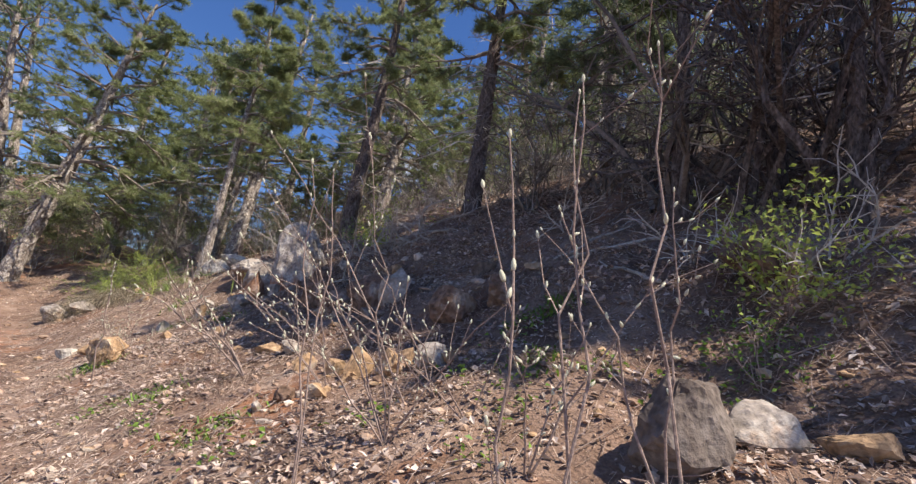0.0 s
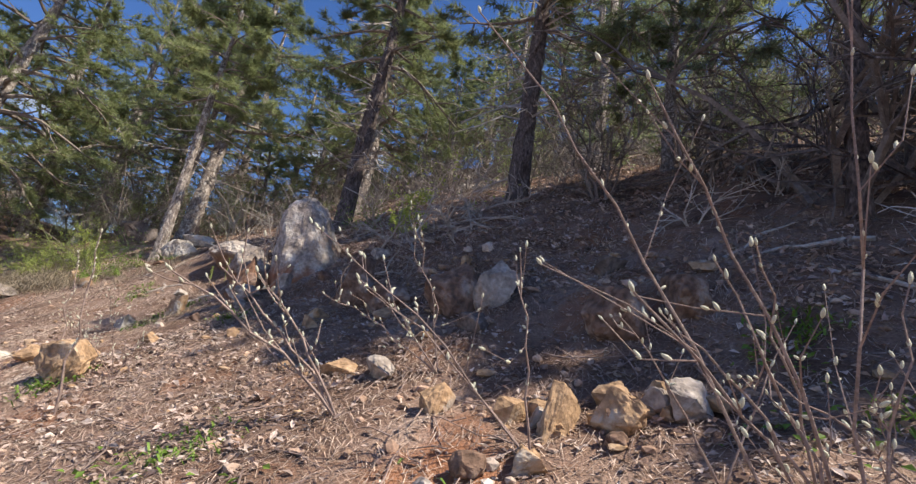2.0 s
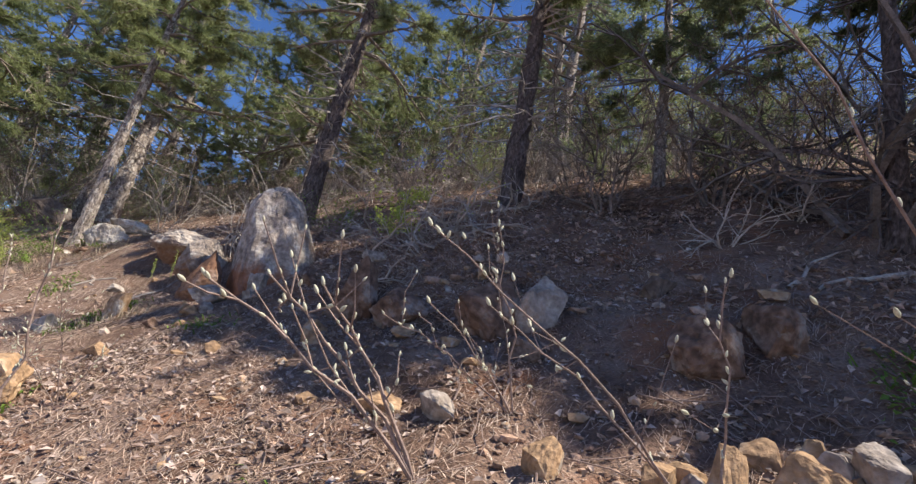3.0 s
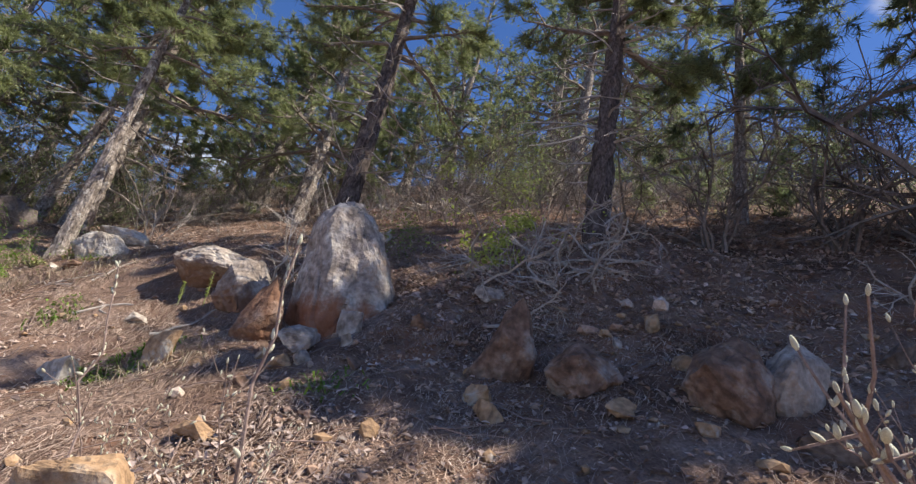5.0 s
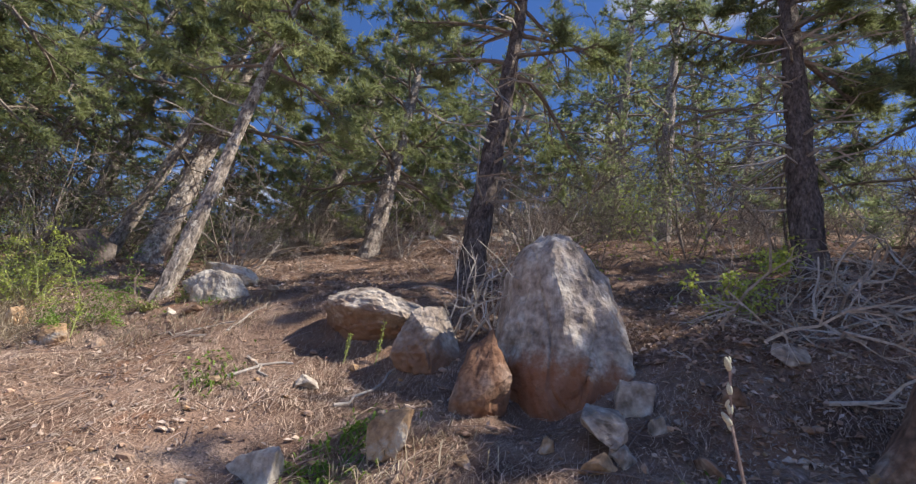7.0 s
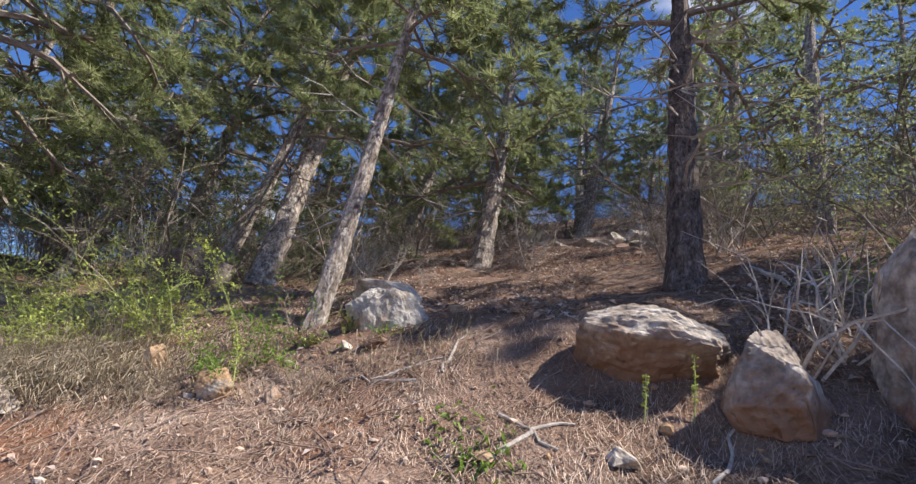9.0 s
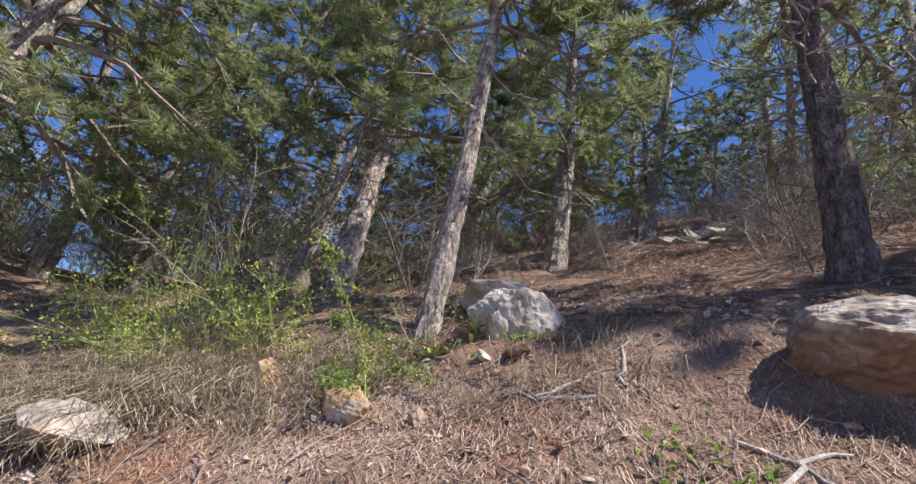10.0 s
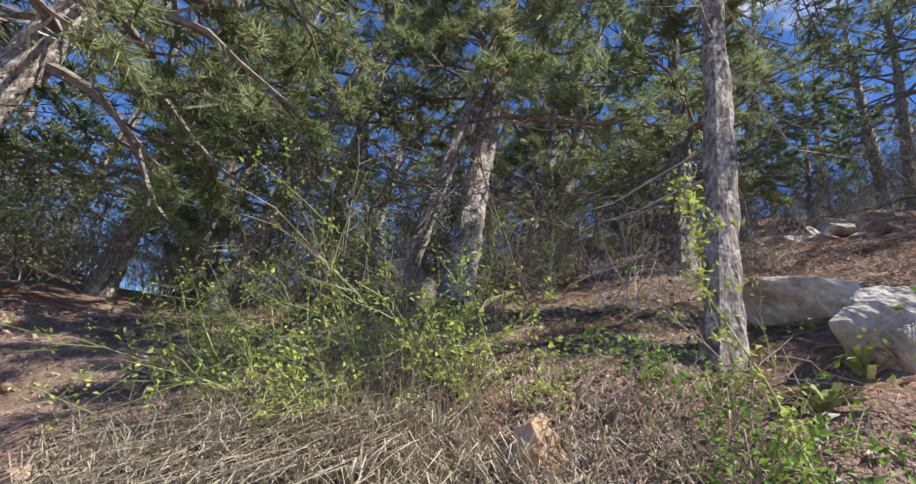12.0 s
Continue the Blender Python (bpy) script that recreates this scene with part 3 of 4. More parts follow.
# the wood behind: five pines, copied
KINDS = []
for i, (h, r0, cr, m) in enumerate([(9, 0.17, 0.2, M_NEEDLE), (11, 0.22, 0.3, M_NEEDLE2), (7, 0.13, 0.12, M_NEEDLE), (12, 0.24, 0.25, M_NEEDLE2), (5, 0.09, 0.06, M_NEEDLE)]):
    spot = [(-12.5, 20.5), (3.5, 15.5), (-5.6, 21.5), (-10.0, 26.0), (-1.6, 23.0)][i]
    KINDS.append(pine(*spot, h, r0, "green pine standing in the wood", (0.05, 0.03), (0, 0), cr, 60 + i, 28, 0.29, 10, m, 14, 0.030, 0.75, "pines of the wood"))
WOOD = [(0.6, 27.5), (-16.5, 18.5), (-19, 23), (-14.5, 25), (-17, 30), (-9.8, 19.6), (-12, 31), (-6.5, 33), (-2.5, 31), (2.5, 33), (6.0, 26), (5.0, 19.8), (7.5, 16.0), 
        (10.5, 20.5), (11.6, 29), (8.0, 35), (14.5, 26), (-15.2, 15.4), (-20, 15.5), (-23.5, 20), (-2, 39), (-9, 40), 
        (12.5, 16), (6.4, 5.0), (-12.2, 17.4), (-5.9, 29.8), (1.0, 36), (1.8, 23.5), (-7.4, 22.8), (-4.4, 22.6), (-14.5, 20.2), (-29, 24),
        (-8.5, 29), (-15, 34), (-4.5, 36), (-11.5, 36), (0, 32), (4, 29.5), (8.5, 30.5), (12.5, 33), (3.5, 37), (15.5, 20.5), (-1.0, 28.0), (-19.5, 27.5), (3.0, 24.2), (6.6, 22.6), (-0.4, 25.6), (8.4, 24.5)]
for i, (x, y) in enumerate(WOOD):
    x, y = x + RNG.uniform(-0.6, 0.6), y + RNG.uniform(-0.6, 0.6)
    copy_thing(KINDS[i % 4 if i % 7 else 4], pose(x, y, gz(x, y), RNG.uniform(-4, 4), RNG.uniform(-4, 4), RNG.uniform(0, 360)))


# ---- undergrowth ----
def shrub_branches(g, start, direction, length, radius, depth, r, ends, wander=0.22, up=0.03, kids=4, sides=4):
    k = 5 if sides == 4 else (4 if depth else 3)
    d = nrm(np.array(direction, float))
    p = np.array(start, float)
    pts = [p]
    for _ in range(k):
        d = nrm(d + r.normal(size=3) * wander + np.array([0, 0, up]))
        p = p + d * length / k
        pts.append(p)
    g.tube(pts, np.linspace(radius, radius * 0.4, k + 1), sides)
    ends.extend((*q, *d) for q in pts[2:])
    if depth:
        for _ in range(kids):
            i = int(r.integers(1, k))
            dd = nrm(pts[i + 1] - pts[i]) + r.normal(size=3) * 0.75
            shrub_branches(g, pts[i], dd, length * r.uniform(0.35, 0.6), radius * 0.5, depth - 1, r, ends, wander, up, kids, 3)


def shrub(name, x, y, height, stems, label, seed, mat, leaf=None, leaves=0, leaf_size=0.03, depth=2, radius=0.012, splay=0.6, kids=4, wander=0.22, up=0.03,
          group="", category="shrub", clump=0.08, lean=(0, 0)):
    """Many stems from one foot; each stem a part; its leaves one part of uncountable pieces."""
    r = np.random.default_rng(seed)
    root = new(name)
    root.location = (x, y, gz(x, y) - 0.03)
    ends = []
    for i in range(stems):
        g = Geo()
        az = i * 2.4 + r.uniform(-0.6, 0.6)
        w = r.uniform(0.2, 1.0) * splay
        foot = np.array([math.cos(az), math.sin(az), 0]) * r.uniform(0, 0.1) * height
        shrub_branches(g, foot, (math.cos(az) * w + lean[0], math.sin(az) * w + lean[1], 1), height * r.uniform(0.65, 1.1), radius * r.uniform(0.7, 1.2), depth, r, ends, wander, up, kids)
        part("stem", g.mesh("stem", mat), root)
    if leaf:
        e = np.array(ends)
        e = e[r.integers(0, len(e), leaves)]
        c = e[:, :3] + r.normal(size=(leaves, 3)) * clump
        g = Geo()
        sz = leaf_size * r.uniform(0.6, 1.3, leaves)
        g.leaves(c, r.normal(size=(leaves, 3)) * 0.7 + np.array([0, 0, 0.8]), r.normal(size=(leaves, 3)), sz, sz * 0.55)
        part("foliage", g.mesh("foliage", leaf), root)["kind"] = "stuff"
    return tagged(root, label, category, group)


# bare grey bushes between the trees, and low evergreens
BARE = [shrub("bare_bush", -6.0, 15.0, 1.5, 5, "leafless grey bush with fine tangled twigs", 201, M_DEAD, depth=2, radius=0.012, kids=6, group="bare bushes"),
        shrub("bare_bush", -6.3, 17.3, 2.5, 5, "tall leafless grey bush in the wood", 202, M_DARKTWIG, depth=2, radius=0.018, kids=6, group="bare bushes"),
        shrub("bare_bush", -1.6, 14.2, 1.3, 6, "low leafless bush with pale twigs", 203, M_DEAD, depth=2, radius=0.009, kids=6, splay=0.9, group="bare bushes")]
GREEN = [shrub("evergreen_bush", -10.2, 16.4, 2.2, 4, "dense dark evergreen bush in the shade", 211, M_DARKTWIG, M_NEEDLE2, 2600, 0.05, clump=0.12, kids=4, group="evergreen bushes"),
         shrub("evergreen_bush", -5.7, 18.9, 1.9, 4, "light green bush below the pines", 212, M_DARKTWIG, M_NEEDLE, 2200, 0.042, clump=0.12, kids=4, group="evergreen bushes"),
         shrub("evergreen_bush", -13.0, 15.0, 3.2, 4, "tall green bush beside the trail", 213, M_DARKTWIG, M_NEEDLE, 3600, 0.055, clump=0.14, kids=4, group="evergreen bushes")]
RU = np.random.default_rng(5)
n_put = 0
while n_put < 330:
    x, y = RU.uniform(-22, 13), RU.uniform(6, 30)
    s, u = 0.77 * x + 0.64 * y, -0.64 * x + 0.77 * y
    wooded = (s > 7.6) or (u > 17.2 and s > 2.5) or (u > 21 and s > -12)
    near_ledge = abs(x - 1.3) < 2.6 and 18 < y < 21.5
    open_view = (abs(x + 7.5 - (y - 9.5) * 0.46) < 0.9 and y < 18.6) or (abs(x + 7.5 - (y - 9) * 0.78) < 1.1 and y < 20.5)
    if not wooded or near_ledge or open_view:
        continue
    kind = (BARE + GREEN)[int(RU.choice([0, 1, 2, 3, 4, 5], p=[0.30, 0.36, 0.16, 0.05, 0.07, 0.06]))]
    copy_thing(kind, pose(x, y, gz(x, y) - 0.05, RU.uniform(-8, 8), RU.uniform(-8, 8), RU.uniform(0, 360)))
    n_put += 1

# low grey brush over the upper slope
n_put = 0
while n_put < 50:
    u, s = RU.uniform(7, 24), RU.uniform(5.6, 13.5)
    x, y = -0.64 * u + 0.77 * s, 0.77 * u + 0.64 * s
    if abs(x - 1.3) < 2.0 and 18.6 < y < 21.2:
        continue
    copy_thing(BARE[n_put % 3], pose(x, y, gz(x, y) - 0.04, RU.uniform(-12, 12), RU.uniform(-12, 12), RU.uniform(0, 360)) @ Matrix.Scale(RU.uniform(0.3, 0.55), 4))
    n_put += 1

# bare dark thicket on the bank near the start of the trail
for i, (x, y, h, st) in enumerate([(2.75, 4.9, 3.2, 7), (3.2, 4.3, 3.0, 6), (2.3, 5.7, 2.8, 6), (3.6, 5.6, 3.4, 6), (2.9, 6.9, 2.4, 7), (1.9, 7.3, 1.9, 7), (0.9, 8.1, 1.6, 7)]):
    shrub("thicket_bush", x, y, h, st, "tall bare thicket bush with crooked dark stems", 230 + i, M_SHADEDBARK if i < 2 else M_DARKTWIG, depth=2, radius=0.046 if i < 4 else 0.022, kids=6, splay=0.75, wander=0.26, group="bare thicket")
for i, (x, y, h) in enumerate([(2.3, 3.5, 0.8), (2.7, 3.7, 0.9), (1.9, 4.4, 0.8), (2.2, 6.4, 0.9), (1.2, 6.3, 0.7), (-3.6, 9.9, 1.3), (-3.3, 9.8, 1.0)]):
    shrub("bare_bush", x, y, h, 7, "grey dead twigs sticking out of the bank", 250 + i, M_DEAD, depth=1, radius=0.012, kids=5, splay=1.2, wander=0.3, up=-0.04 if i < 5 else 0.04, group="dead twigs")

class Pieces:
    """Stands in for Geo where every tube becomes a part of its own."""

    def __init__(self, root):
        self.root = root

    def tube(self, pts, rad, n=5):
        g = Geo()
        g.tube(pts, rad, n)
        part("twig", g.mesh("twig", M_DEAD), self.root)


# brushwood: heap of dead grey branches on the shaded bank
for i in range(28):
    r = np.random.default_rng(270 + i)
    x, y = r.uniform(-2.3, -0.3), r.uniform(7.6, 8.8)
    root = new("dead_branch")
    root.location = (x, y, gz(x, y) + 0.02)
    az = r.uniform(0, 6.28)
    shrub_branches(Pieces(root), (0, 0, 0), (math.cos(az), math.sin(az), r.uniform(0.1, 0.5)), r.uniform(0.6, 1.2), 0.016, 2, r, [], 0.3, -0.05, 4)
    tagged(root, "bleached dead branch lying in a brushwood heap", "branch", "brushwood")

# leafy twigs and saplings
shrub("leafy_shrub", 2.15, 3.45, 0.75, 6, "low shrub with small fresh green leaves", 301, M_TWIG, M_YLEAF, 1000, 0.048, depth=1, radius=0.006, splay=1.1)
shrub("leafy_shrub", 1.75, 3.0, 0.5, 5, "low shrub with small fresh green leaves", 302, M_TWIG, M_LEAF, 260, 0.03, depth=1, radius=0.005, splay=1.2)
shrub("fir_sapling", -1.72, 8.75, 0.55, 5, "bright green young sapling among dead branches", 303, M_TWIG, M_YLEAF, 620, 0.05, depth=1, radius=0.006, clump=0.03)
shrub("leafy_shrub", -1.3, 9.1, 1.9, 3, "thin sapling with a tuft of fresh leaves at its top", 304, M_TWIG, M_YLEAF, 260, 0.06, depth=1, radius=0.009, splay=0.25)
shrub("leafy_shrub", -2.4, 10.3, 0.8, 6, "green shrub behind the tall boulder", 305, M_TWIG, M_LEAF, 700, 0.03, depth=2, radius=0.006)
for i, (x, y, h, n) in enumerate([(-7.15, 13.0, 0.75, 360), (-7.0, 12.6, 0.4, 300), (-6.85, 12.2, 0.4, 320), (-6.8, 11.85, 0.3, 260), (-7.1, 11.6, 0.3, 220), (-6.55, 12.1, 0.9, 260)]):
    shrub("trailing_shrub", x, y, h, 5, "trailing shrub with small bright green leaves", 310 + i, M_TWIG, M_LEAF, n, 0.032, depth=1, radius=0.004, splay=1.6, up=-0.03, clump=0.035, group="trailing shrubs")


def leafy_stem(foot, way, leaves, label, seed, mat, size=0.035, radius=0.006, clump=0.045):
    """One bowed stem through given places above its foot, thick with small leaves."""
    r = np.random.default_rng(seed)
    root = new("leafy_sapling")
    root.location = (*foot, gz(*foot) - 0.02)
    k = len(way)
    t = np.linspace(0, k - 1, 6 * k)
    w = np.array(way, float)
    pts = np.stack([np.interp(t, np.arange(k), w[:, i]) for i in range(3)], 1)
    pts[1:-1] = (pts[:-2] + 2 * pts[1:-1] + pts[2:]) / 4
    g = Geo()
    g.tube(pts, np.linspace(radius, radius * 0.35, len(pts)), 5)
    part("stem", g.mesh("stem", M_BROOM), root)
    twig_ends = []
    for i in range(4, len(pts), 2):
        d = nrm(r.normal(size=3)) * r.uniform(0.06, 0.18)
        g = Geo()
        g.tube([pts[i], pts[i] + d * 0.5 + (0, 0, 0.01), pts[i] + d], [radius * 0.4, radius * 0.3, radius * 0.2], 4)
        part("side_twig", g.mesh("side_twig", M_BROOM), root)
        twig_ends += [pts[i] + d * f for f in (0.4, 0.7, 1.0)]
    c = np.concatenate([pts[3:], np.array(twig_ends)])
    c = c[r.integers(0, len(c), leaves)] + r.normal(size=(leaves, 3)) * clump * 0.5
    sz = size * r.uniform(0.6, 1.3, leaves)
    g = Geo()
    g.leaves(c, r.normal(size=(leaves, 3)) + np.array([0, -0.3, 0.6]), r.normal(size=(leaves, 3)), sz, sz * 0.6)
    part("foliage", g.mesh("foliage", mat), root)["kind"] = "stuff"
    return tagged(root, label, "sapling")


leafy_stem((-6.9, 11.38), [(0, 0, 0), (-0.05, 0.1, 0.22), (-0.11, 0.15, 0.42), (-0.33, 0.18, 0.74), (-0.45, 0.0, 0.93), (-0.55, -0.05, 0.97)], 330, "bowed sapling with small bright green leaves", 351, M_YLEAF, 0.03)
leafy_stem((-6.85, 11.7), [(0, 0, 0), (0.1, -0.05, 0.16), (0.2, -0.2, 0.12), (0.3, -0.35, 0.08)], 170, "low trailing sapling with bright green leaves", 352, M_LEAF, 0.03)
leafy_stem((-7.05, 11.55), [(0, 0, 0), (-0.05, -0.15, 0.16), (-0.02, -0.3, 0.14), (0.05, -0.4, 0.08)], 170, "low trailing sapling with bright green leaves", 353, M_LEAF, 0.03)
leafy_stem((-1.75, 8.45), [(0, 0, 0), (0.03, -0.05, 0.3), (0.12, -0.1, 0.55), (0.25, -0.12, 0.68), (0.38, -0.1, 0.66)], 380, "young sapling with a tuft of bright leaves among dead branches", 354, M_YLEAF, 0.045, clump=0.09)
# broom: arching green stems over dry grass
for i, (x, y, h, lx, ly) in enumerate([(-8.3, 13.3, 1.3, -0.9, 0.1), (-8.7, 13.7, 1.3, -0.6, 0.2), (-8.0, 13.0, 1.0, -0.3, -0.2), (-8.9, 13.1, 1.1, -0.5, -0.1), (-7.8, 12.7, 0.6, 0.1, -0.3), (-9.5, 14.0, 0.9, -0.4, 0.1), (-8.5, 12.7, 0.6, -0.4, -0.5)]):
    shrub("broom_bush", x, y, h, 10, "arching broom bush with yellow green shoots", 330 + i, M_BROOM, M_YLEAF, 1000, 0.032, depth=1, radius=0.0055, splay=1.0, up=-0.05, kids=5, lean=(lx, ly), clump=0.03, group="broom")
shrub("broom_bush", -8.0, 13.1, 1.15, 3, "long pale broom stem arching over the bank", 341, M_GRASS, M_YLEAF, 160, 0.03, depth=1, radius=0.008, splay=0.1, up=-0.04, lean=(-1.6, 0.2), clump=0.03, group="broom")


def tussock(x, y, n, length, label, seed, mat=None, flat=0.6, spread=0.25, name="grass_tuft", category="grass", width=0.006, down=(0, 0)):
    """Curved blades of two strips each from one foot."""
    r = np.random.default_rng(seed)
    az = r.uniform(0, 6.283, n)
    d = np.stack([np.cos(az) * flat + down[0], np.sin(az) * flat + down[1], r.uniform(0.3, 1.0, n)], 1)
    d = nrm(d)
    foot = np.stack([r.normal(size=n) * spread, r.normal(size=n) * spread, np.zeros(n)], 1)
    foot[:, 2] = ground(foot[:, 0] + x, foot[:, 1] + y) - gz(x, y)
    L = length * r.uniform(0.5, 1.2, (n, 1))
    m1 = foot + d * L * 0.5
    d2 = nrm(d + np.stack([d[:, 0] * 0.4, d[:, 1] * 0.4, -0.9 * np.ones(n)], 1))
    tip = m1 + d2 * L * 0.5
    side = nrm(np.cross(d, np.array([0.0, 0.0, 1.0]))) * width * 0.5
    v = np.stack([foot - side, foot + side, m1 + side, m1 - side, tip], 1).reshape(-1, 3)
    i = np.arange(n)[:, None] * 5
    g = Geo()
    g.add(v, np.concatenate([i + np.array([[0, 1, 2]]), i + np.array([[0, 2, 3]]), i + np.array([[3, 2, 4]])]))
    ob = new(name, g.mesh(name, mat or M_GRASS))
    ob.location = (x, y, gz(x, y))
    return tagged(ob, label, category, kind="stuff")


for i, (x, y, n, L, dx, dy) in enumerate([(-8.3, 12.3, 620, 0.55, 0.1, -0.7), (-8.45, 12.2, 420, 0.45, 0, -0.9), (-8.95, 12.35, 420, 0.45, 0, -0.9), (-7.95, 12.25, 420, 0.5, 0.2, -0.6), (-8.7, 12.6, 420, 0.5, -0.1, -0.5), (-7.7, 11.9, 260, 0.4, 0.1, -0.5),
                                          (-9.1, 13.0, 380, 0.5, -0.3, -0.3), (-8.4, 13.2, 420, 0.6, 0, -0.2), (-7.4, 11.6, 200, 0.3, 0.1, -0.4), (-9.4, 12.6, 260, 0.4, -0.2, -0.3), (-5.6, 11.2, 160, 0.25, 0, -0.4),
                                          (-6.3, 11.3, 160, 0.25, 0, -0.4), (-4.4, 8.5, 140, 0.25, 0, -0.4), (-6.0, 13.4, 160, 0.25, 0, -0.3), (-7.0, 12.0, 240, 0.35, 0, -0.5), (-8.8, 11.85, 300, 0.6, 0.1, -1.0), (-8.35, 11.8, 300, 0.6, 0.1, -1.0), (-8.6, 11.6, 160, 0.4, 0.1, -1.0)]):
    tussock(x, y, n, L, "tuft of dry straw coloured grass hanging down the bank", 400 + i, down=(dx, dy))
for i, (x, y, n, L) in enumerate([(-4.75, 8.7, 120, 0.14), (-4.5, 8.95, 140, 0.16), (-3.3, 7.3, 80, 0.12), (-5.5, 10.0, 90, 0.12), (0.55, 3.5, 80, 0.12), (-4.2, 6.2, 110, 0.14), (0.75, 4.4, 100, 0.16),
                                  (-2.6, 4.6, 90, 0.12), (-1.6, 3.6, 90, 0.12), (-5.9, 11.8, 60, 0.15)]):
    tussock(x, y, n, L, "small tuft of green herbs between stones", 430 + i, M_LEAF, 0.7, 0.12, "herb_tuft", "herb", 0.014)
for i, (x, y) in enumerate([(-8.6, 12.55), (-8.4, 12.7), (-6.2, 12.0), (-6.5, 11.9)]):
    tussock(x, y, 26, 0.22, "rosette of grey green strap leaves", 450 + i, M_BROOM, 0.7, 0.02, "rosette_plant", "plant", 0.03)


def herb_patch(x, y, n, spread, seed):
    r = np.random.default_rng(seed)
    c = np.stack([r.normal(size=n) * spread, r.normal(size=n) * spread, np.zeros(n)], 1)
    c[:, 2] = ground(c[:, 0] + x, c[:, 1] + y) - gz(x, y) + r.uniform(0.01, 0.07, n)
    g = Geo()
    sz = r.uniform(0.025, 0.06, n)
    g.leaves(c, r.normal(size=(n, 3)) * 0.4 + np.array([0, 0, 1.0]), r.normal(size=(n, 3)), sz, sz * 0.7)
    ob = new("herb_patch", g.mesh("herb_patch", M_LEAF))
    ob.location = (x, y, gz(x, y))
    tagged(ob, "patch of bright green spring leaves on the ground", "herb", kind="stuff")


for i, (x, y, n) in enumerate([(0.35, 3.1, 40), (0.15, 2.6, 30), (0.9, 3.3, 40), (1.7, 3.3, 60), (0.5, 4.2, 60), (-2.2, 3.9, 30), (-1.3, 3.1, 26), (-2.9, 4.4, 26), (1.35, 3.0, 50), (-0.5, 3.2, 26), (0.0, 3.5, 26), (-6.9, 12.5, 80), (-5.6, 10.3, 30)]):
    herb_patch(x, y, n, 0.12, 470 + i)

# yellow flower spikes below the flat boulder
for i, (x, y, h) in enumerate([(-4.3, 9.95, 0.38), (-4.55, 10.05, 0.26)]):
    root = new("flower_spike")
    root.location = (x, y, gz(x, y))
    g = Geo()
    g.tube([(0, 0, -0.02), (0.005, 0, h * 0.5), (0.0, 0.005, h)], [0.006, 0.005, 0.003], 5)
    part("stem", g.mesh("stem", M_BROOM), root)
    g = Geo()
    n = 60
    zz = RU.uniform(h * 0.25, h, n)
    az = RU.uniform(0, 6.28, n)
    out = np.stack([np.cos(az), np.sin(az), np.full(n, 0.3)], 1)
    g.leaves(np.stack([np.cos(az) * 0.015, np.sin(az) * 0.015, zz], 1), RU.normal(size=(n, 3)), out, np.full(n, 0.02), np.full(n, 0.012))
    part("bract", g.mesh("bract", M_YLEAF), root)["kind"] = "stuff"
    tagged(root, "yellow green flower spike standing in the litter", "flower")


# ---- budding shrubs beside the trail ----
def bud_mesh():
    bm = bmesh.new()
    bmesh.ops.create_icosphere(bm, subdivisions=2, radius=1.0)
    for v in bm.verts:
        z = v.co.z
        w = 0.40 * (1 - 0.3 * z) if z > -0.2 else 0.40
        v.co = (v.co.x * w, v.co.y * w, z + 0.9)
    me = bpy.data.meshes.new("bud")
    bm.to_mesh(me)
    bm.free()
    me.materials.append(M_BUD)
    me.polygons.foreach_set("use_smooth", [True] * len(me.polygons))
    return me


BUD = bud_mesh()


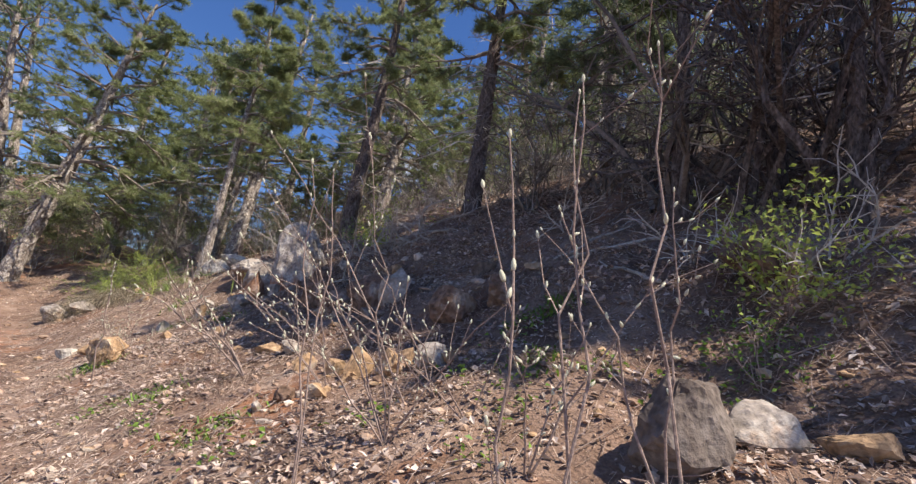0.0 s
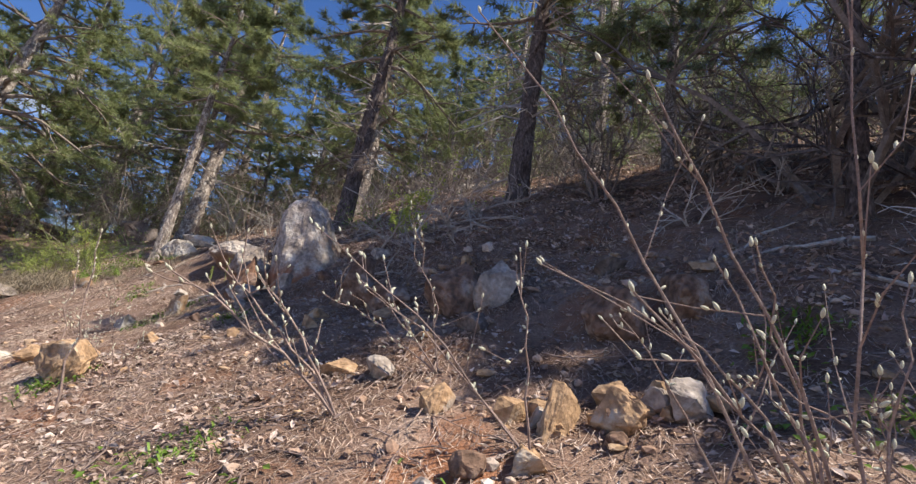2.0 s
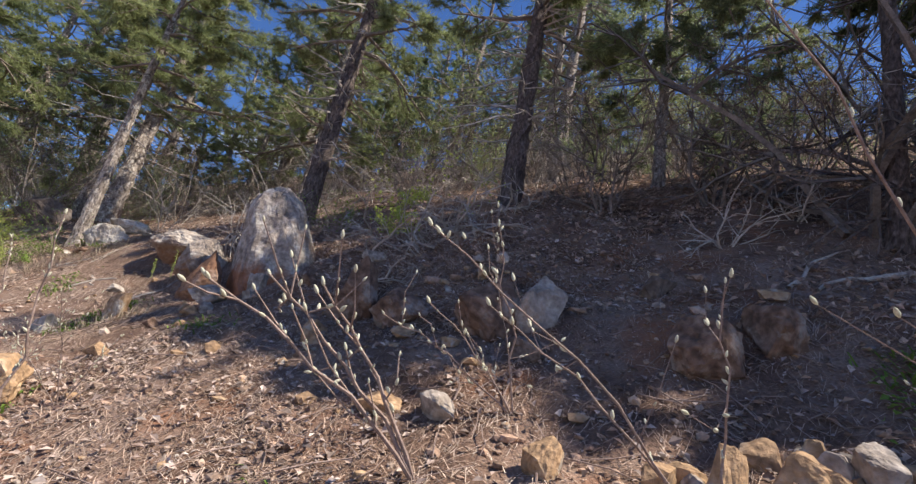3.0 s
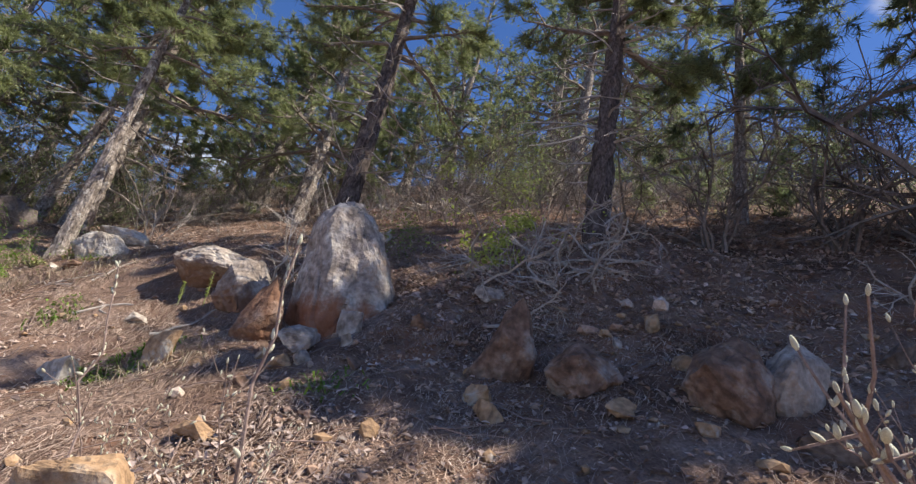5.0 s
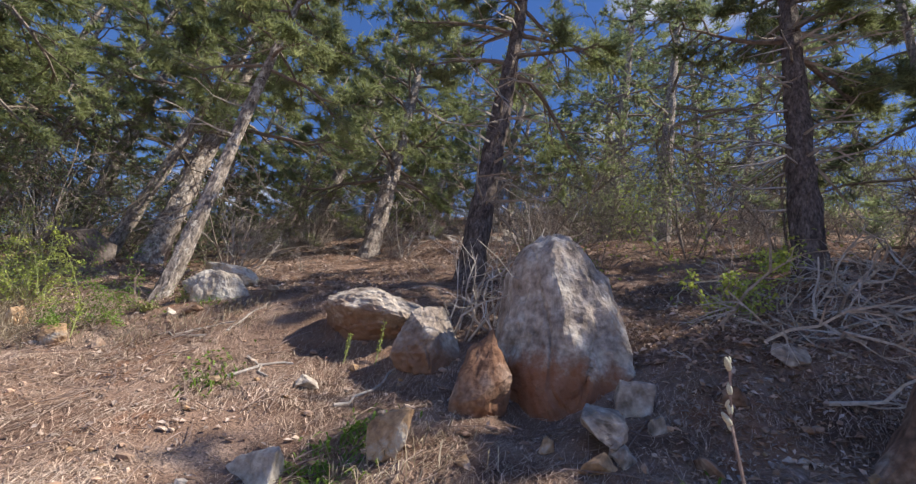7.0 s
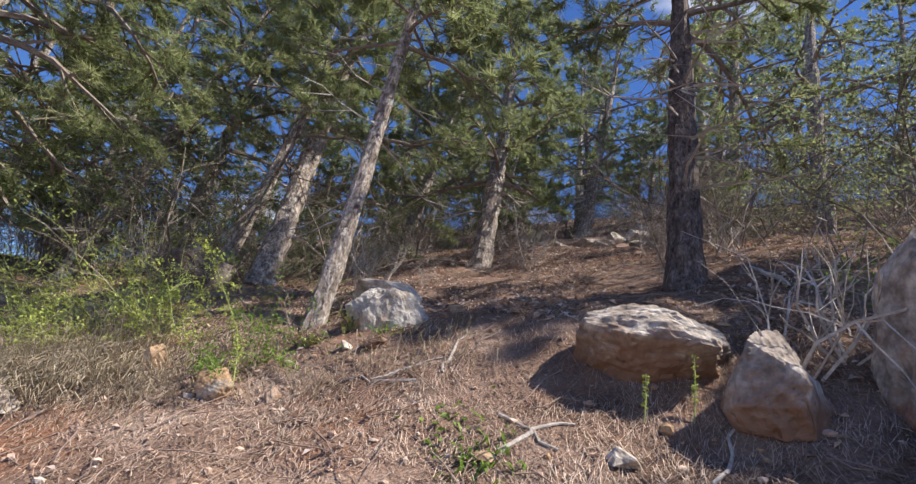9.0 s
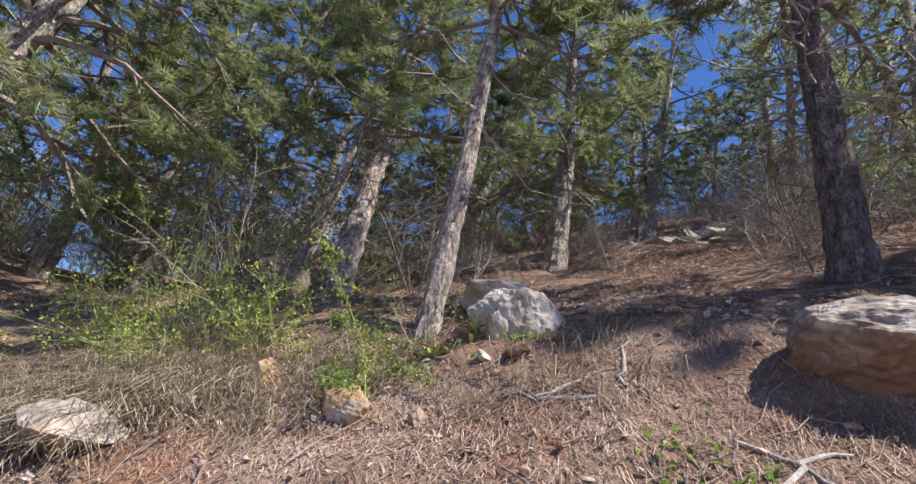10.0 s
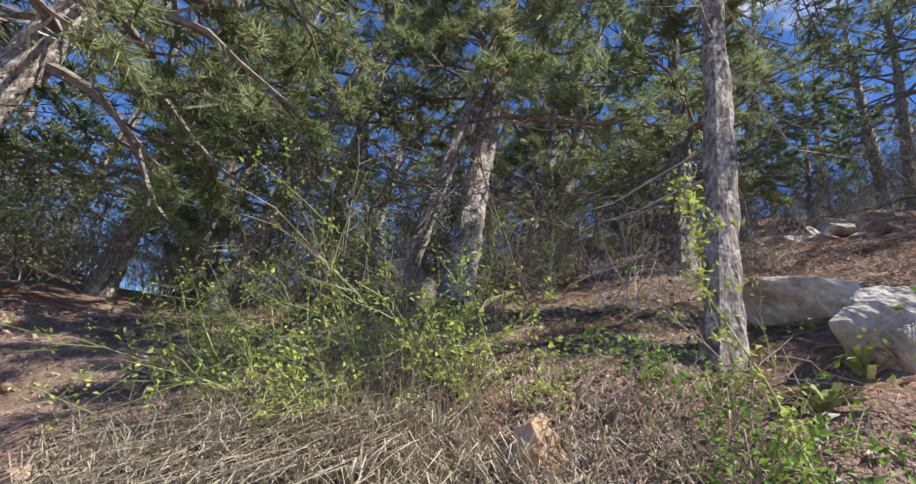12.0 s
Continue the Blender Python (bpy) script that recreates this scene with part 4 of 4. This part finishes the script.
def budding(foot, tips, label, seed, radius=0.006, buds=26, bud=0.014, shoots=7):
    """Stems from a foot to given tips, with side shoots, and pale buds as parts."""
    r = np.random.default_rng(seed)
    root = new("budding_shrub")
    base = np.array([foot[0], foot[1], gz(foot[0], foot[1]) - 0.03])
    root.location = base
    spots = []
    for tip in tips:
        g = Geo()
        end = np.array(tip) - base
        L = np.linalg.norm(end)
        t = np.linspace(0, 1, 9)[:, None]
        wob = r.normal(size=(9, 3)) * 0.014 * L * np.sin(t * 3.1)
        sag = np.array([0, 0, 0.06 * L]) * np.sin(t * 3.14)
        pts = end * t + wob + sag
        g.tube(pts, np.linspace(radius, radius * 0.4, 9), 6)
        part("stem", g.mesh("stem", M_TWIG), root)
        d = nrm(end)
        spots.append((pts[-1], d))
        for q in r.uniform(2.0, 8.0, max(3, buds // 4)):
            i = min(int(q), 7)
            spots.append((pts[i] + (pts[i + 1] - pts[i]) * (q - i), nrm(d + r.normal(size=3) * 0.7)))
        for _ in range(shoots):
            i = int(r.integers(2, 8))
            dd = nrm(d * 0.7 + r.normal(size=3) * 0.55 + np.array([0, 0, 0.25]))
            l2 = L * r.uniform(0.12, 0.32)
            q = pts[i] + dd * l2 * 0.5 + r.normal(size=3) * 0.02
            e = pts[i] + dd * l2 + np.array([0, 0, 0.03])
            g = Geo()
            g.tube([pts[i], q, e], [radius * 0.45, radius * 0.36, radius * 0.25], 4)
            part("shoot", g.mesh("shoot", M_TWIG), root)
            spots.append((e, dd))
            spots.extend((pts[i] + (q - pts[i]) * f, nrm(dd + r.normal(size=3) * 0.7)) for f in r.uniform(0.3, 1.0, 2))
    for p, d in spots:
        ob = part("bud", BUD, root)
        sc = bud * r.uniform(0.6, 1.25)
        ob.matrix_basis = Matrix.LocRotScale(Vector(p), (Vector(d) + Vector((0, 0, 0.6))).to_track_quat("Z", "Y"), (sc, sc, sc))
    return tagged(root, label, "shrub", "budding shrubs")


BUDTEXT = "bare shrub with pale swelling buds on thin stems"
budding((-0.27, 3.28), [(-1.48, 3.41, 2.6)], BUDTEXT, 601, radius=0.007, bud=0.016, shoots=3)
budding((0.17, 1.28), [(0.08, 1.37, 1.86)], BUDTEXT, 602, shoots=2, bud=0.017, buds=12)
budding((0.36, 1.45), [(0.31, 1.53, 2.15), (0.32, 1.63, 2.16)], BUDTEXT, 603, shoots=2, bud=0.014, buds=16)
budding((0.58, 1.40), [(0.51, 1.42, 2.23)], BUDTEXT, 604, shoots=2, bud=0.014, buds=14)
budding((-0.60, 2.30), [(-0.77, 2.26, 2.02), (-0.69, 2.35, 2.02)], BUDTEXT, 605, shoots=2, bud=0.014, buds=12)
budding((-0.33, 2.87), [(-0.60, 2.63, 2.32), (-1.09, 2.70, 1.98), (-1.11, 2.67, 1.43), (-0.78, 2.88, 1.59), (0.22, 2.58, 1.51), (-0.31, 2.76, 1.59)], BUDTEXT, 606, bud=0.013, shoots=5, buds=14)
budding((-1.84, 4.68), [(-2.40, 4.51, 1.54), (-2.82, 4.41, 1.48), (-2.62, 4.57, 1.55)], BUDTEXT, 607, radius=0.011, bud=0.019, shoots=6)
budding((-1.27, 5.07), [(-1.57, 4.90, 2.09), (-2.08, 4.94, 1.51), (-1.87, 4.92, 1.61)], BUDTEXT, 608, bud=0.017, shoots=5)
budding((-0.93, 3.94), [(-2.09, 4.09, 1.77), (-1.12, 3.78, 1.73), (-1.82, 4.12, 1.54)], BUDTEXT, 609, bud=0.017, shoots=3)
budding((0.35, 2.40), [(0.55, 2.23, 1.41), (0.28, 2.18, 1.28), (0.91, 2.15, 1.80)], BUDTEXT, 610, bud=0.017, shoots=3)
budding((0.80, 2.00), [(0.34, 1.97, 1.84), (0.74, 1.84, 1.92)], BUDTEXT, 611, bud=0.014, shoots=2)
budding((-3.73, 6.11), [(-3.83, 5.90, 1.37), (-3.50, 6.07, 1.17), (-4.02, 5.91, 1.09)], BUDTEXT, 612, bud=0.01, shoots=8, radius=0.004)
budding((-4.20, 6.50), [(-4.41, 6.35, 1.30), (-4.03, 6.53, 1.20), (-4.20, 6.45, 1.08)], BUDTEXT, 613, bud=0.01, shoots=8, radius=0.004)
budding((-3.74, 5.50), [(-3.73, 5.39, 1.74)], BUDTEXT, 614, bud=0.016, shoots=0, buds=90, radius=0.009)
budding((-4.24, 6.28), [(-4.35, 6.28, 1.67)], BUDTEXT, 616, bud=0.014, shoots=0, buds=80, radius=0.007)
budding((-0.10, 3.30), [(-0.56, 3.01, 1.70), (-0.80, 3.12, 1.46)], BUDTEXT, 615, bud=0.012, shoots=1)


budding((0.10, 2.95), [(-0.35, 2.7, 1.4), (0.3, 2.75, 1.5), (-0.55, 2.95, 1.3)], BUDTEXT, 617, bud=0.012, shoots=3, radius=0.005, buds=12)
budding((-0.35, 3.45), [(-0.85, 3.3, 1.45), (-0.1, 3.4, 1.55)], BUDTEXT, 618, bud=0.012, shoots=3, radius=0.005, buds=12)


# ---- forest floor: litter, gravel, twigs ----
def scatter(n, seed, far=False):
    """Places on the bank and in the near wood, denser close to the trail."""
    r = np.random.default_rng(seed)
    u = r.uniform(-1, 20, n)
    s = r.uniform(-0.9, 4.6, n) if not far else r.uniform(3.5, 12, n)
    x, y = -0.64 * u + 0.77 * s, 0.77 * u + 0.64 * s
    return r, x, y, u, s


def litter_needles():
    for far, n, w, L in ((False, 300000, 0.005, 0.12), (True, 110000, 0.010, 0.14)):
        r, x, y, u, s = scatter(n, 501 + far, far)
        keep = (vnoise(x * 1.5, y * 1.5, 9) + r.uniform(-0.7, 0.7, n) > -0.35) & (s > 0.1 + 0.3 * r.normal(size=n)) & (r.uniform(0, 1, n) < (0.9 if far else np.clip((u - 1) / 8, 0.22, 1)))
        x, y = x[keep], y[keep]
        n = len(x)
        az = r.uniform(0, 6.283, n)
        l = L * r.uniform(0.5, 1.2, n)
        x2, y2 = x + np.cos(az) * l, y + np.sin(az) * l
        a = np.stack([x, y, ground(x, y) + r.uniform(0.002, 0.022, n)], 1)
        b = np.stack([x2, y2, ground(x2, y2) + r.uniform(0.002, 0.03, n)], 1)
        d = nrm(b - a)
        side = np.cross(d, np.array([0, 0, 1.0])) * w * 0.5
        g = Geo()
        g.add(np.stack([a - side, a + side, b], 1).reshape(-1, 3), np.arange(n * 3).reshape(-1, 3))
        ob = new("needle_litter", g.mesh("needle_litter", M_LITTER))
        tagged(ob, "fallen reddish pine needles covering the ground", "litter", kind="stuff")


def litter_leaves():
    r, x, y, u, s = scatter(150000, 511)
    keep = r.uniform(0, 1, len(x)) < np.where(u < 8, 0.75, 0.10) * np.clip(0.55 + 0.6 * vnoise(x * 1.3, y * 1.3, 12), 0.08, 1) * np.clip((s + 0.6) / 1.5, 0.1, 1)
    x, y = x[keep], y[keep]
    n = len(x)
    c = np.stack([x, y, ground(x, y) + r.uniform(0.006, 0.03, n)], 1)
    sz = 0.018 + 0.055 * r.uniform(0, 1, n) ** 1.6
    g = Geo()
    g.leaves(c, r.normal(size=(n, 3)) * 0.38 + np.array([0, 0, 1.0]), r.normal(size=(n, 3)), sz, sz * r.uniform(0.4, 0.75, n))
    ob = new("leaf_litter", g.mesh("leaf_litter", M_DEADLEAF))
    tagged(ob, "curled pale brown dead leaves strewn on soil", "litter", kind="stuff")


def slope_leaves():
    r, x, y, u, s = scatter(70000, 512, True)
    keep = r.uniform(0, 1, len(x)) < np.clip(0.5 + 0.8 * vnoise(x * 0.8, y * 0.8, 14), 0.05, 1)
    x, y = x[keep], y[keep]
    n = len(x)
    sz = r.uniform(0.03, 0.085, n)
    g = Geo()
    g.leaves(np.stack([x, y, ground(x, y) + r.uniform(0.006, 0.04, n)], 1), r.normal(size=(n, 3)) * 0.45 + np.array([0, 0, 1.0]), r.normal(size=(n, 3)), sz, sz * 0.6)
    ob = new("leaf_litter", g.mesh("leaf_litter", M_DEADLEAF))
    tagged(ob, "grey brown dead leaves covering the upper slope", "litter", kind="stuff")


def gravel(name, n, lo, hi, seed, mat, label, bias):
    r, x, y, u, s = scatter(n, seed)
    keep = r.uniform(0, 1, n) < np.clip(bias(u, s) * (0.6 + 0.7 * vnoise(x * 0.9, y * 0.9, seed)), 0, 1)
    x, y = x[keep], y[keep]
    n = len(x)
    bm = bmesh.new()
    bmesh.ops.create_icosphere(bm, subdivisions=1, radius=1.0)
    V = np.array([v.co[:] for v in bm.verts])
    F = np.array([[v.index for v in f.verts] for f in bm.faces])
    bm.free()
    k = len(V)
    size = lo + (hi - lo) * r.uniform(0, 1, n) ** 3
    sc = size[:, None, None] * r.uniform(0.5, 1.1, (n, 1, 3)) * np.array([1, 1, 0.6])
    v = V[None] * (1 + r.uniform(-0.28, 0.28, (n, k, 1))) * sc
    az = r.uniform(0, 6.28, n)
    ca, sa = np.cos(az)[:, None], np.sin(az)[:, None]
    v = np.stack([v[:, :, 0] * ca - v[:, :, 1] * sa, v[:, :, 0] * sa + v[:, :, 1] * ca, v[:, :, 2]], -1)
    v += np.stack([x, y, ground(x, y) + size * 0.15], 1)[:, None, :]
    g = Geo()
    g.add(v.reshape(-1, 3), (F[None] + np.arange(n)[:, None, None] * k).reshape(-1, 3))
    ob = new(name, g.mesh(name, mat))
    tagged(ob, label, "gravel", kind="stuff")


litter_needles()
litter_leaves()
slope_leaves()
M_PEBBLE = material("pebble", [(0.22, 0.13, 0.09), (0.36, 0.25, 0.19), (0.50, 0.44, 0.39)], 1.5, 0.9, 0.4, 60.0, island=0.4)
gravel("gravel", 14000, 0.008, 0.05, 521, M_PEBBLE, "scattered reddish and grey gravel on the soil", lambda u, s: np.where(s < 2.2, 0.8, 0.35))
gravel("slope_rubble", 900, 0.03, 0.12, 523, M_PEBBLE, "grey and brown rubble in the needle litter", lambda u, s: np.where(s > 2.5, 0.6, 0.1))
gravel("rubble", 1500, 0.03, 0.10, 522, M_ORANGE, "loose ochre rubble on the bank", lambda u, s: np.where((s > 0.4) & (u < 11), 0.5, 0.12))


def ground_twigs():
    r, x, y, u, s = scatter(2000, 531)
    _, x2, y2, _, _ = scatter(2200, 532, True)
    x, y = np.concatenate([x, x2]), np.concatenate([y, y2])
    g = Geo()
    for px, py in zip(x, y):
        az, l = r.uniform(0, 6.28), r.uniform(0.1, 0.55)
        t = np.array([0, 0.35, 0.7, 1.0]) * l
        xx = px + np.cos(az) * t + r.normal(size=4) * 0.02
        yy = py + np.sin(az) * t + r.normal(size=4) * 0.02
        zz = ground(xx, yy) + 0.012 + r.uniform(0, 0.03)
        g.tube(np.stack([xx, yy, zz], 1), np.array([1, 0.9, 0.7, 0.4]) * r.uniform(0.002, 0.005), 4)
    ob = new("fallen_twigs", g.mesh("fallen_twigs", M_TWIG))
    tagged(ob, "small dry twigs lying on the forest floor", "twigs", kind="stuff")


ground_twigs()
# larger fallen sticks and roots
for i, (x, y, az, l, rad) in enumerate([(-5.6, 10.85, 60, 0.6, 0.013), (-5.75, 10.8, 140, 0.55, 0.012), (-5.3, 10.4, 290, 0.5, 0.014), (-4.6, 9.5, 35, 0.6, 0.015), (-5.4, 10.0, 20, 0.5, 0.015), (-8.4, 12.7, 35, 0.9, 0.012),
                                        (-2.25, 11.1, 80, 0.7, 0.03), (-6.0, 11.0, 10, 0.5, 0.012), (0.9, 5.4, 15, 0.9, 0.02), (1.6, 4.2, 120, 0.8, 0.018), (2.0, 5.1, 170, 1.0, 0.022)]):
    r = np.random.default_rng(560 + i)
    t = np.linspace(0, l, 7)
    xx = x + math.cos(radians(az)) * t + r.normal(size=7) * 0.025
    yy = y + math.sin(radians(az)) * t + r.normal(size=7) * 0.025
    g = Geo()
    g.tube(np.stack([xx, yy, ground(xx, yy) + rad * 0.8 + (0.1 * t if i == 6 else 0)], 1), np.linspace(rad, rad * 0.5, 7) * r.uniform(0.8, 1.2, 7), 7)
    ob = new("fallen_branch", g.mesh("fallen_branch", M_DEAD))
    tagged(ob, "weathered grey fallen branch half in the litter", "branch", "fallen branches")
